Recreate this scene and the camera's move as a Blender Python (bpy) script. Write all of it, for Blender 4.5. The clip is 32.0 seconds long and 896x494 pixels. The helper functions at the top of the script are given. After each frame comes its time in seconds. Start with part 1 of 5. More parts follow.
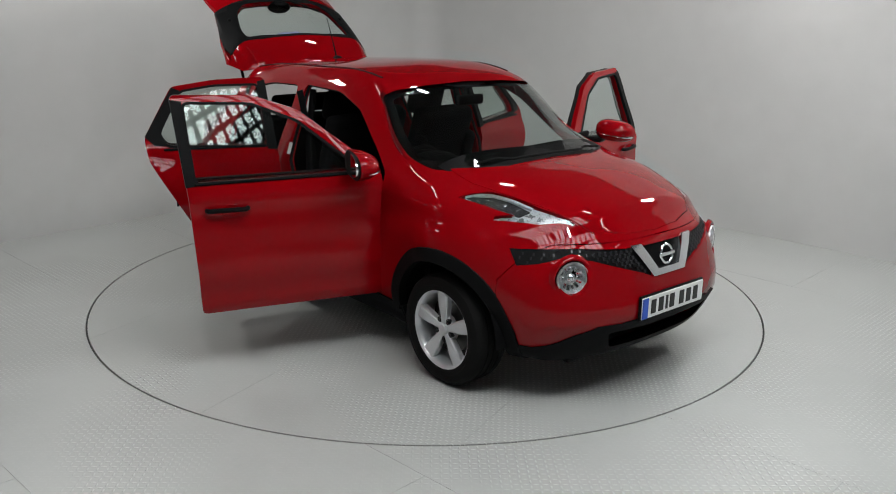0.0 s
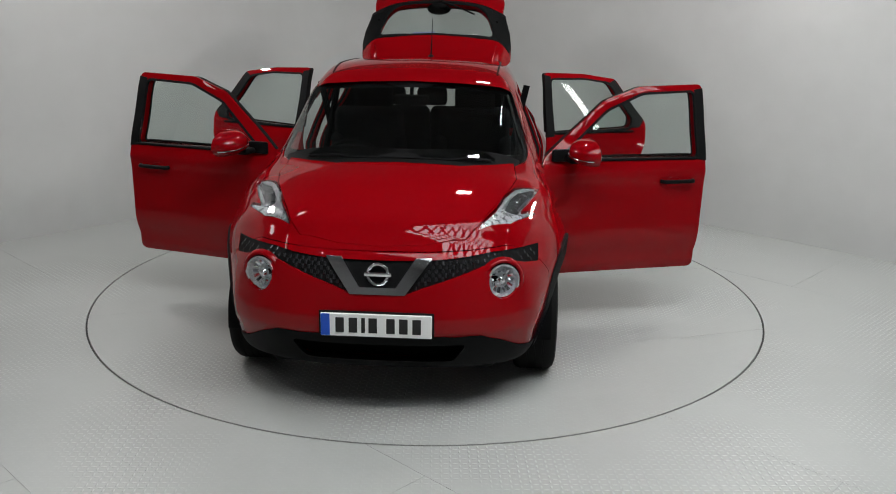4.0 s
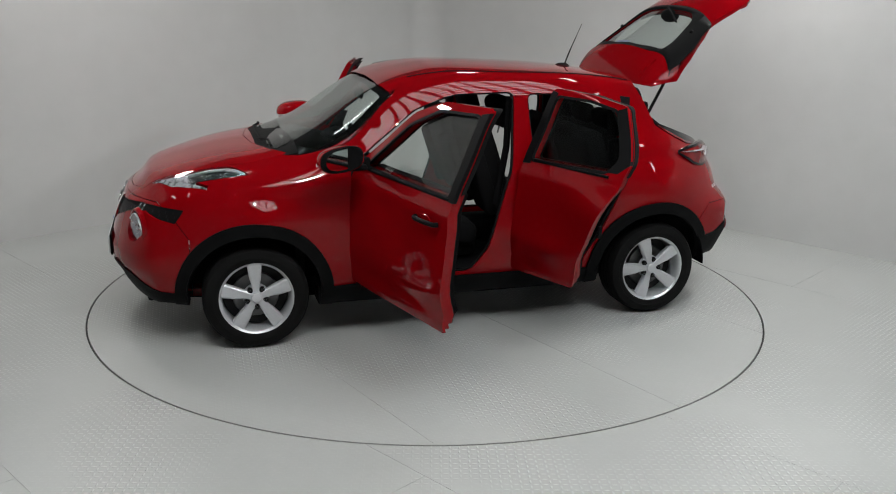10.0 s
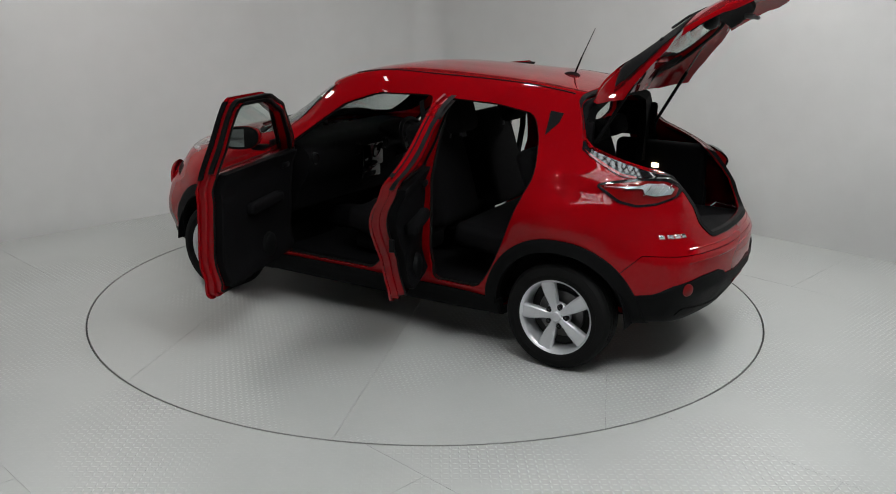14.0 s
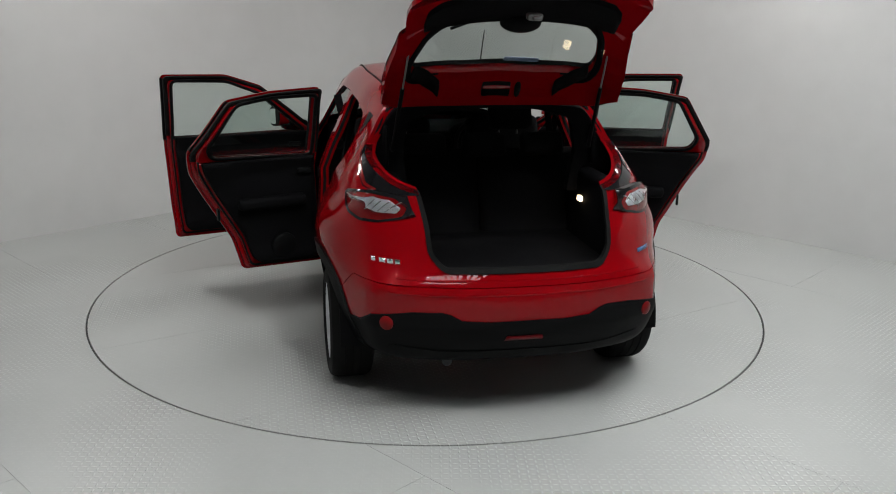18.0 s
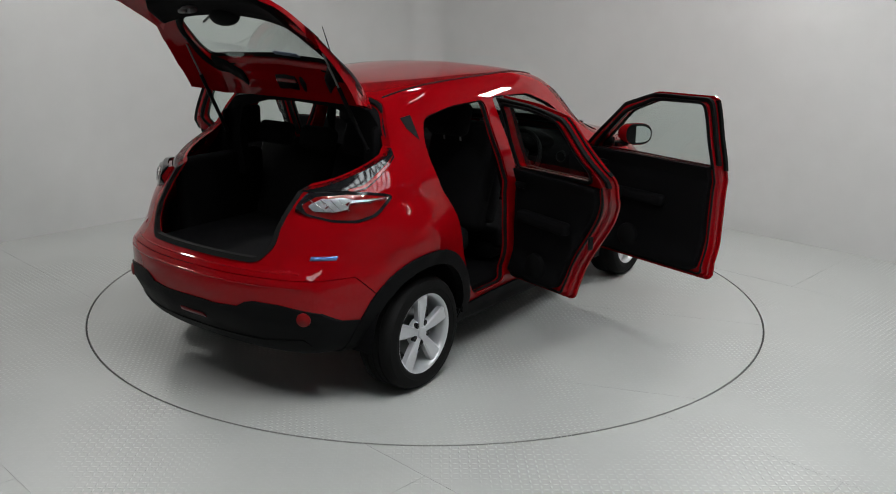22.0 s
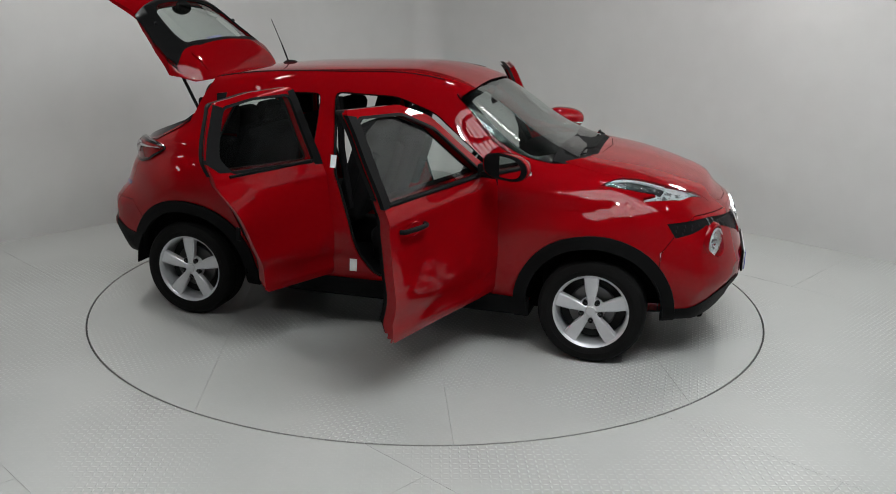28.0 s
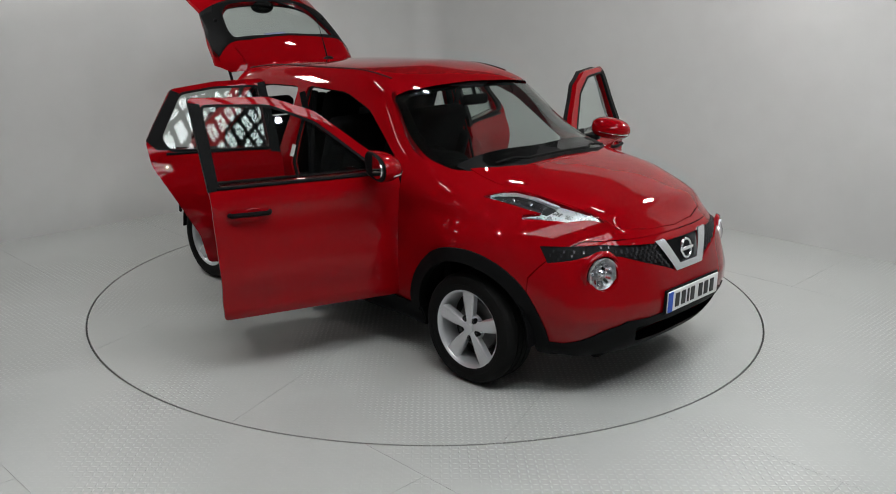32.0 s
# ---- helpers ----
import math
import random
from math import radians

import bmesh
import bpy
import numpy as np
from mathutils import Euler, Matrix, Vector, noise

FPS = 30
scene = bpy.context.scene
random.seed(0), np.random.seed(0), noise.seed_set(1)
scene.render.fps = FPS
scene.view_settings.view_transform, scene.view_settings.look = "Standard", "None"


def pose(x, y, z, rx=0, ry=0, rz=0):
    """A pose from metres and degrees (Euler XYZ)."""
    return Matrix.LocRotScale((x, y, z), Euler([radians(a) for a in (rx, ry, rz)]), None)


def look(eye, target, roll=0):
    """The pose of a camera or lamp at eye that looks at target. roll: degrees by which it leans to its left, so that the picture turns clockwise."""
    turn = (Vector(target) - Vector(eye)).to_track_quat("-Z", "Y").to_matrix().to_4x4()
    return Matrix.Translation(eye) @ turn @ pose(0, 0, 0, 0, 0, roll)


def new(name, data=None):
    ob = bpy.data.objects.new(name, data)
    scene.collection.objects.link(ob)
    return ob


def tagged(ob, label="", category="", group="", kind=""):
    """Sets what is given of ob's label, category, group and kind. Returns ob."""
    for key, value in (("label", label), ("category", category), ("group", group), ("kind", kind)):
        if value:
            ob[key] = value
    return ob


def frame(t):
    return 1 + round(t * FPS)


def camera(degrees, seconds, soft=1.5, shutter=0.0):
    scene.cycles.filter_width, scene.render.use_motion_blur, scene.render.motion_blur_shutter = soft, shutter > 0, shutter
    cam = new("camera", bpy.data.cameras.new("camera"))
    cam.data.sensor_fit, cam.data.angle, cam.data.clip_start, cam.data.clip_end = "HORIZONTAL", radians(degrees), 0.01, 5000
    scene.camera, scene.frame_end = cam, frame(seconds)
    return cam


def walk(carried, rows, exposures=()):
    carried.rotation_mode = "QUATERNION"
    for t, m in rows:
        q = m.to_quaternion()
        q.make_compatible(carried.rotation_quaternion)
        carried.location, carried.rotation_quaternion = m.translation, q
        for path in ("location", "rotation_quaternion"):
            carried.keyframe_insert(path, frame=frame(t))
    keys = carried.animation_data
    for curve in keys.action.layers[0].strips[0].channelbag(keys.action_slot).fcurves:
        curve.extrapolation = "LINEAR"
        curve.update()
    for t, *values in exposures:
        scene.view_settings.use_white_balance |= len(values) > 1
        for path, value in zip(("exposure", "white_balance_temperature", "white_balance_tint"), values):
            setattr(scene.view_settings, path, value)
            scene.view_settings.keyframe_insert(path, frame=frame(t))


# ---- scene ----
from mathutils.bvhtree import BVHTree
from mathutils.interpolate import poly_3d_calc

cam = camera(53.88, 32.0, soft=1.0)
EYE = Vector((0.0, -5.887, 1.995))
VIEW = look(EYE, EYE + Vector((0.02182, 0.96132, -0.27458)), 0.97)
walk(cam, [(0.0, VIEW), (32.0, VIEW)])

# the table's turn: seconds, degrees of the car's heading
TURN = [
    (0, -50.06), (0.5, -53.59), (1, -59.01), (1.5, -64.75), (2, -70.88), (2.5, -76.66), (3, -82.78), (3.5,
    -88.71), (5.5, -112.40), (6, -118.28), (6.5, -123.95), (7, -129.81), (7.5, -135.71), (8, -141.58), (8.5,
    -147.51), (9, -153.52), (9.5, -159.08), (10, -164.79), (10.5, -170.41), (11, -176.58), (11.5, -182.28), (12,
    -188.17), (12.5, -193.93), (13, -199.77), (13.5, -205.41), (14, -211.40), (14.5, -217.12), (16.5, -240.64),
    (17, -246.78), (17.5, -252.68), (18, -259.14), (18.5, -264.92), (19, -271.12), (19.5, -276.77), (20, -282.87),
    (20.5, -288.42), (21, -294.62), (21.5, -300.43), (22, -306.67), (22.5, -312.16), (23, -318.27), (23.5,
    -323.97), (24, -329.88), (24.5, -335.55), (25, -341.85), (25.5, -347.43), (27.5, -370.49), (28, -376.79),
    (28.5, -382.37), (29, -388.59), (29.5, -394.23), (30, -399.88), (30.5, -403.24), (31, -404.75), (31.5,
    -404.93), (32, -405.02)]
CAR_AT = (-0.032, -0.077)
TABLE_R = 2.236

# ---- world, lights ----
world = bpy.data.worlds.new("world")
scene.world = world
world.use_nodes = True
wn = world.node_tree
sky = wn.nodes.new("ShaderNodeTexSky")
sky.sky_type, sky.sun_disc, sky.sun_elevation, sky.sun_rotation = "NISHITA", False, radians(40), radians(200)
wn.links.new(sky.outputs[0], wn.nodes["Background"].inputs[0])
wn.nodes["Background"].inputs[1].default_value = 0.08
CEIL = 5.6


def area_lamp(name, m, w, h, power, colour=(1, 1, 1)):
    d = bpy.data.lights.new(name, "AREA")
    d.shape, d.size, d.size_y, d.energy, d.color = "RECTANGLE", w, h, power, colour
    ob = new(name, d)
    ob.matrix_world = m
    return ob


def disc_lamp(name, m, size, power, colour):
    d = bpy.data.lights.new(name, "AREA")
    d.shape, d.size, d.energy, d.color = "DISK", size, power, colour
    ob = new(name, d)
    ob.matrix_world = m
    return ob


# ---- materials ----
def material(name, base=(0.5, 0.5, 0.5), rough=0.5, metal=0.0, coat=0.0, spec=0.5, emit=None, power=0.0, glass=0.0, ior=1.45):
    m = bpy.data.materials.new(name)
    m.use_nodes = True
    b = m.node_tree.nodes["Principled BSDF"]
    b.inputs["Base Color"].default_value = (*base, 1)
    b.inputs["Roughness"].default_value = rough
    b.inputs["Metallic"].default_value = metal
    b.inputs["Coat Weight"].default_value = coat
    b.inputs["Coat Roughness"].default_value = 0.02
    b.inputs["Specular IOR Level"].default_value = spec
    b.inputs["Transmission Weight"].default_value = glass
    b.inputs["IOR"].default_value = ior
    if emit:
        b.inputs["Emission Color"].default_value = (*emit, 1)
        b.inputs["Emission Strength"].default_value = power
    return m


def vary(m, scale=4.0, amount=0.15, rough=0.1, bump=0.0, fine=60.0, detail=4.0):
    """Two scales of noise on a material's colour and roughness, and fine relief."""
    t = m.node_tree
    b = t.nodes["Principled BSDF"]
    base = tuple(b.inputs["Base Color"].default_value)
    co = t.nodes.new("ShaderNodeTexCoord")
    n1, n2 = t.nodes.new("ShaderNodeTexNoise"), t.nodes.new("ShaderNodeTexNoise")
    for n, s in ((n1, scale), (n2, fine)):
        n.inputs["Scale"].default_value, n.inputs["Detail"].default_value = s, detail
        t.links.new(co.outputs["Object"], n.inputs["Vector"])
    add = t.nodes.new("ShaderNodeMath")
    add.operation = "MULTIPLY_ADD"
    t.links.new(n2.outputs[0], add.inputs[0])
    add.inputs[1].default_value = 0.4
    t.links.new(n1.outputs[0], add.inputs[2])
    mr = t.nodes.new("ShaderNodeMapRange")
    mr.inputs[1].default_value, mr.inputs[2].default_value = 0.4, 1.0
    mr.inputs[3].default_value, mr.inputs[4].default_value = 1 - amount, 1 + amount
    t.links.new(add.outputs[0], mr.inputs[0])
    mul = t.nodes.new("ShaderNodeVectorMath")
    mul.operation = "SCALE"
    mul.inputs[0].default_value = base[:3]
    t.links.new(mr.outputs[0], mul.inputs["Scale"])
    t.links.new(mul.outputs[0], b.inputs["Base Color"])
    if rough:
        r0 = b.inputs["Roughness"].default_value
        rr = t.nodes.new("ShaderNodeMapRange")
        rr.inputs[1].default_value, rr.inputs[2].default_value = 0.4, 1.0
        rr.inputs[3].default_value, rr.inputs[4].default_value = max(r0 - rough, 0), min(r0 + rough, 1)
        t.links.new(add.outputs[0], rr.inputs[0])
        t.links.new(rr.outputs[0], b.inputs["Roughness"])
    if bump:
        bp = t.nodes.new("ShaderNodeBump")
        bp.inputs["Strength"].default_value, bp.inputs["Distance"].default_value = bump, 0.004
        t.links.new(n2.outputs[0], bp.inputs["Height"])
        t.links.new(bp.outputs[0], b.inputs["Normal"])
    return m


PAINT = vary(material("red_paint", (0.235, 0.0010, 0.0034), 0.45, 0.0, 1.0, 0.0), 3, 0.04, 0.03, 0.0, 300)
PAINT.node_tree.nodes["Principled BSDF"].inputs["Coat IOR"].default_value = 1.36
BLACK = vary(material("black_plastic", (0.0055, 0.0057, 0.006), 0.55, 0, 0, 0.07), 6, 0.2, 0.1, 0.15, 400)
TRIM = vary(material("interior_black", (0.004, 0.004, 0.0045), 0.75, 0, 0, 0.07), 5, 0.25, 0.1, 0.2, 250)
CLOTH = vary(material("seat_cloth", (0.0055, 0.0055, 0.006), 0.95, 0, 0, 0.1), 8, 0.3, 0.05, 0.5, 700)
RUBBER = vary(material("tyre_rubber", (0.0075, 0.0075, 0.0075), 0.7, 0, 0, 0.10), 9, 0.25, 0.1, 0.2, 200)
ALLOY = vary(material("silver_alloy", (0.60, 0.61, 0.63), 0.36, 0.55), 6, 0.06, 0.05)
CHROME = material("chrome", (0.85, 0.86, 0.88), 0.06, 1.0)
STEEL = vary(material("dull_steel", (0.16, 0.16, 0.16), 0.45, 0.9), 9, 0.2, 0.1)
SOOTY = vary(material("grey_roof_lining", (0.10, 0.10, 0.102), 0.8), 1.5, 0.2, 0.1)
DUSK = vary(material("dark_upper_wall", (0.07, 0.07, 0.072), 0.8), 1.0, 0.15, 0.1)
GREY = vary(material("grey_wall_paint", (0.22, 0.22, 0.22), 0.7), 1.5, 0.1, 0.1)
WHITE = vary(material("white_wall_paint", (0.60, 0.60, 0.588), 0.6), 0.55, 0.06, 0.08, 0.08, 5)
FLOOR = vary(material("grey_painted_steel", (0.42, 0.43, 0.415), 0.38), 1.6, 0.05, 0.04, 0.0, 22)
GLASS = material("clear_glass", (0.77, 0.85, 0.82), 0.0, 0, 0, 0.5, None, 0, 1.0, 1.45)
DARKGLASS = material("black_gloss", (0.008, 0.008, 0.009), 0.06)
MIRROR = material("mirror_glass", (0.9, 0.92, 0.92), 0.02, 1.0)
LENS = material("clear_lens", (0.95, 0.96, 0.97), 0.02, 0, 0, 0.5, None, 0, 1.0, 1.3)
REDLENS = material("red_lens", (0.17, 0.002, 0.003), 0.10, 0, 0.4)
PLATEWHITE = material("plate_white", (0.80, 0.81, 0.80), 0.35)
PLATEBLUE = material("plate_blue", (0.01, 0.08, 0.5), 0.35)
INK = material("plate_black", (0.01, 0.01, 0.01), 0.4)
PAPER = vary(material("paper_label", (0.8, 0.8, 0.78), 0.6), 20, 0.05, 0.05)
SKYPANE = material("skylight_pane", (0.8, 0.85, 0.9), 0.5, 0, 0, 0.5, (0.93, 0.97, 1.0), 9.6)


def tread(m, size=0.030, depth=0.0042):
    """Adds the raised lozenges of checker plate to a material, lightened as painted highlights, worn away in patches.
    """
    t = m.node_tree
    b = t.nodes["Principled BSDF"]

    def math_node(op, a, c=None, clamp=False):
        n = t.nodes.new("ShaderNodeMath")
        n.operation, n.use_clamp = op, clamp
        for i, q in enumerate((a, c)):
            if q is None:
                continue
            if isinstance(q, (int, float)):
                n.inputs[i].default_value = q
            else:
                t.links.new(q, n.inputs[i])
        return n.outputs[0]

    co = t.nodes.new("ShaderNodeTexCoord")
    sp = t.nodes.new("ShaderNodeSeparateXYZ")
    mp = t.nodes.new("ShaderNodeMapping")
    mp.inputs["Scale"].default_value = (1 / size, 1 / size, 1 / size)
    mp.inputs["Rotation"].default_value = (0, 0, radians(45))
    t.links.new(co.outputs["Object"], mp.inputs["Vector"])
    t.links.new(mp.outputs[0], sp.inputs[0])
    x, y = sp.outputs[0], sp.outputs[1]
    fx, fy = math_node("SUBTRACT", math_node("FRACT", x), .5), math_node("SUBTRACT", math_node("FRACT", y), .5)
    par = math_node("FLOORED_MODULO", math_node("ADD", math_node("FLOOR", x), math_node("FLOOR", y)), 2.0)
    a, c = math_node("ADD", fx, fy), math_node("SUBTRACT", fx, fy)
    a2, c2 = math_node("MULTIPLY", a, a), math_node("MULTIPLY", c, c)
    e1 = math_node("ADD", math_node("MULTIPLY", a2, 2.2), math_node("MULTIPLY", c2, 16.0))
    e2 = math_node("ADD", math_node("MULTIPLY", c2, 2.2), math_node("MULTIPLY", a2, 16.0))
    e = math_node("ADD", math_node("MULTIPLY", e1, par), math_node("MULTIPLY", e2, math_node("SUBTRACT", 1.0, par)))
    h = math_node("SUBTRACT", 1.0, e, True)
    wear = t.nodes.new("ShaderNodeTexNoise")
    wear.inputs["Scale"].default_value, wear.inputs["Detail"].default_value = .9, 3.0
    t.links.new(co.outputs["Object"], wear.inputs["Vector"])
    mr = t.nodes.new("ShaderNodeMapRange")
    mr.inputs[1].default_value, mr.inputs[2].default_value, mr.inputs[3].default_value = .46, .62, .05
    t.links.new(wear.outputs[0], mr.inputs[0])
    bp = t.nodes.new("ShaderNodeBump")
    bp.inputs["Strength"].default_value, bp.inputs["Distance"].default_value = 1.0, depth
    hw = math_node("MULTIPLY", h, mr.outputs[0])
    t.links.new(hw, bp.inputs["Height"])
    old = b.inputs["Base Color"].links[0].from_socket
    sc = t.nodes.new("ShaderNodeVectorMath")
    sc.operation = "SCALE"
    t.links.new(old, sc.inputs[0])
    speck = t.nodes.new("ShaderNodeTexNoise")
    speck.inputs["Scale"].default_value, speck.inputs["Detail"].default_value = 48.0, 3.0
    t.links.new(co.outputs["Object"], speck.inputs["Vector"])
    dark = math_node("MULTIPLY", math_node("SUBTRACT", speck.outputs[0], 0.90), 9.0, True)
    smudge = t.nodes.new("ShaderNodeTexNoise")
    smudge.inputs["Scale"].default_value, smudge.inputs["Detail"].default_value = 0.8, 6.0
    t.links.new(co.outputs["Object"], smudge.inputs["Vector"])
    grime = math_node("MULTIPLY", math_node("SUBTRACT", smudge.outputs[0], 0.52), 0.5, True)
    # lozenges lightened in the base colour, a painted highlight; specks and grime darken it
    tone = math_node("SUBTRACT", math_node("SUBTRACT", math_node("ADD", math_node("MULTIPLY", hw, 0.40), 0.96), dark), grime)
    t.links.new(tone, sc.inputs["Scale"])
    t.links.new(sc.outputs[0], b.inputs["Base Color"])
    t.links.new(bp.outputs[0], b.inputs["Normal"])
    return m


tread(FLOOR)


# ---- mesh tools ----
def pchip(xs, ys):
    """Smooth interpolation that does not overshoot."""
    xs, ys = np.array(xs, float), np.array(ys, float)
    h, d = np.diff(xs), np.diff(ys) / np.diff(xs)
    m = np.zeros(len(xs))
    for i in range(1, len(xs) - 1):
        if d[i - 1] * d[i] > 0:
            w1, w2 = 2 * h[i] + h[i - 1], h[i] + 2 * h[i - 1]
            m[i] = (w1 + w2) / (w1 / d[i - 1] + w2 / d[i])
    m[0], m[-1] = d[0], d[-1]

    def f(x):
        x = np.clip(np.asarray(x, float), xs[0], xs[-1])
        i = np.clip(np.searchsorted(xs, x) - 1, 0, len(h) - 1)
        t = (x - xs[i]) / h[i]
        return ((2 * t ** 3 - 3 * t ** 2 + 1) * ys[i] + (t ** 3 - 2 * t ** 2 + t) * h[i] * m[i]
                + (-2 * t ** 3 + 3 * t ** 2) * ys[i + 1] + (t ** 3 - t ** 2) * h[i] * m[i + 1])
    return f


def spline(pts, n, closed=False):
    """Catmull-Rom through points, n steps a span."""
    pts = [Vector(q) for q in pts]
    k, out = len(pts), []
    for i in range(k if closed else k - 1):
        a, b = pts[i], pts[(i + 1) % k]
        z = pts[(i - 1) % k] if closed or i else a * 2 - b
        c = pts[(i + 2) % k] if closed or i + 2 < k else b * 2 - a
        for j in range(n):
            t = j / n
            out.append(0.5 * ((2 * a) + (b - z) * t + (2 * z - 5 * a + 4 * b - c) * t * t + (3 * a - z - 3 * b + c) * t ** 3))
    return out if closed else out + [pts[-1]]


def mesh_of(name, bm, mats, smooth=True, angle=32):
    me = bpy.data.meshes.new(name)
    bmesh.ops.recalc_face_normals(bm, faces=bm.faces)
    bm.to_mesh(me)
    bm.free()
    for m in mats if isinstance(mats, (list, tuple)) else [mats]:
        me.materials.append(m)
    if smooth:
        me.shade_smooth()
        me.set_sharp_from_angle(angle=radians(angle))
    return me


def part(name, bm, mats, parent, label="", angle=32):
    """Links a bmesh or a mesh as one part under a thing or part."""
    me = mesh_of(name, bm, mats, True, angle) if isinstance(bm, bmesh.types.BMesh) else bm
    ob = new(name, me)
    ob.parent = parent
    return tagged(ob, label) if label else ob


def thing(name, label, category, group="", m=None):
    ob = new(name)
    ob.empty_display_size = 0.1
    if m is not None:
        ob.matrix_world = m
    return tagged(ob, label, category, group)


def box(bm, c, s, m=None, bevel=0.0, seg=2, mat=0):
    """A box of size s round c, with rounded edges."""
    g = bmesh.ops.create_cube(bm, size=1.0)
    vs = g["verts"]
    for v in vs:
        v.co = Vector((v.co.x * s[0], v.co.y * s[1], v.co.z * s[2]))
    fs = list({f for v in vs for f in v.link_faces})
    for f in fs:
        f.material_index = mat
    if bevel:
        es = list({e for v in vs for e in v.link_edges})
        r = bmesh.ops.bevel(bm, geom=es, offset=bevel, segments=seg, affect="EDGES", profile=0.5)
        vs = list({v for f in r["faces"] for v in f.verts} | {v for v in vs if v.is_valid})
        for f in r["faces"]:
            f.material_index = mat
    for v in vs:
        v.co += Vector(c)
    if m is not None:
        bmesh.ops.transform(bm, matrix=m, verts=vs)
    return vs


def turned(bm, prof, n=40, m=None, mat=0, closed=False, arc=None):
    """A profile of (radius, along) turned round the y axis."""
    rings = []
    a0, a1 = arc or (0, 2 * math.pi)
    cnt = n if arc is None else n + 1
    for i in range(cnt):
        a = a0 + (a1 - a0) * i / n
        rings.append([bm.verts.new((r * math.cos(a), y, r * math.sin(a))) for r, y in prof])
    k = len(prof)
    for i in range(n):
        p0, p1 = rings[i], rings[(i + 1) % cnt]
        for j in range(k if closed else k - 1):
            try:
                bm.faces.new((p0[j], p0[(j + 1) % k], p1[(j + 1) % k], p1[j])).material_index = mat
            except ValueError:
                pass
    vs = [v for q in rings for v in q]
    if m is not None:
        bmesh.ops.transform(bm, matrix=m, verts=vs)
    return vs


def tube(bm, pts, r, n=8, mat=0, closed=False, r2=None):
    """A tube along points."""
    pts = [Vector(q) for q in pts]
    rings, k = [], len(pts)
    up = Vector((0.0123, 0.0321, 1))
    for i, q in enumerate(pts):
        if closed:
            d = pts[(i + 1) % k] - pts[i - 1]
        else:
            d = pts[min(i + 1, k - 1)] - pts[max(i - 1, 0)]
        d.normalize()
        s = d.cross(up if abs(d.dot(up.normalized())) < 0.95 else Vector((1, 0, 0))).normalized()
        u = s.cross(d)
        rr = r if r2 is None else r + (r2 - r) * i / (k - 1)
        rings.append([bm.verts.new(q + (s * math.cos(2 * math.pi * j / n) + u * math.sin(2 * math.pi * j / n)) * rr) for j in range(n)])
    for i in range(k if closed else k - 1):
        a, b = rings[i], rings[(i + 1) % k]
        for j in range(n):
            bm.faces.new((a[j], a[(j + 1) % n], b[(j + 1) % n], b[j])).material_index = mat
    if not closed:
        for q in (rings[0], rings[-1]):
            bm.faces.new(q).material_index = mat


def prism(poly, axis, lo, hi, mat=0):
    """A polygon in two axes, drawn out along the third."""
    bm = bmesh.new()
    place = {"x": lambda a, b, c: (c, a, b), "y": lambda a, b, c: (a, c, b), "z": lambda a, b, c: (a, b, c)}[axis]
    A = [bm.verts.new(place(a, b, lo)) for a, b in poly]
    B = [bm.verts.new(place(a, b, hi)) for a, b in poly]
    n = len(poly)
    bm.faces.new(A), bm.faces.new(B)
    for i in range(n):
        bm.faces.new((A[i], A[(i + 1) % n], B[(i + 1) % n], B[i]))
    for f in bm.faces:
        f.material_index = mat
    bmesh.ops.recalc_face_normals(bm, faces=bm.faces)
    return bm


def rounded(poly, r, n=4):
    """A polygon with its corners rounded off by r."""
    out, k = [], len(poly)
    for i in range(k):
        a, b, c = Vector(poly[i - 1]), Vector(poly[i]), Vector(poly[(i + 1) % k])
        p, q = b + (a - b).normalized() * min(r, (a - b).length * 0.45), b + (c - b).normalized() * min(r, (c - b).length * 0.45)
        for j in range(n + 1):
            t = j / n
            out.append(tuple(p * (1 - t) ** 2 + b * 2 * t * (1 - t) + q * t * t))
    return out


def shrink(poly, d):
    """A polygon moved inward by d."""
    k = len(poly)
    area = sum(poly[i - 1][0] * poly[i][1] - poly[i][0] * poly[i - 1][1] for i in range(k))
    s = 1 if area > 0 else -1
    out = []
    for i in range(k):
        a, b, c = Vector(poly[i - 1]), Vector(poly[i]), Vector(poly[(i + 1) % k])
        e, f = (b - a).normalized(), (c - b).normalized()
        m = Vector((-e.y, e.x)) + Vector((-f.y, f.x))
        m = m / max(m.length_squared, 0.3) * 2
        out.append(tuple(b + m * d * s))
    return out


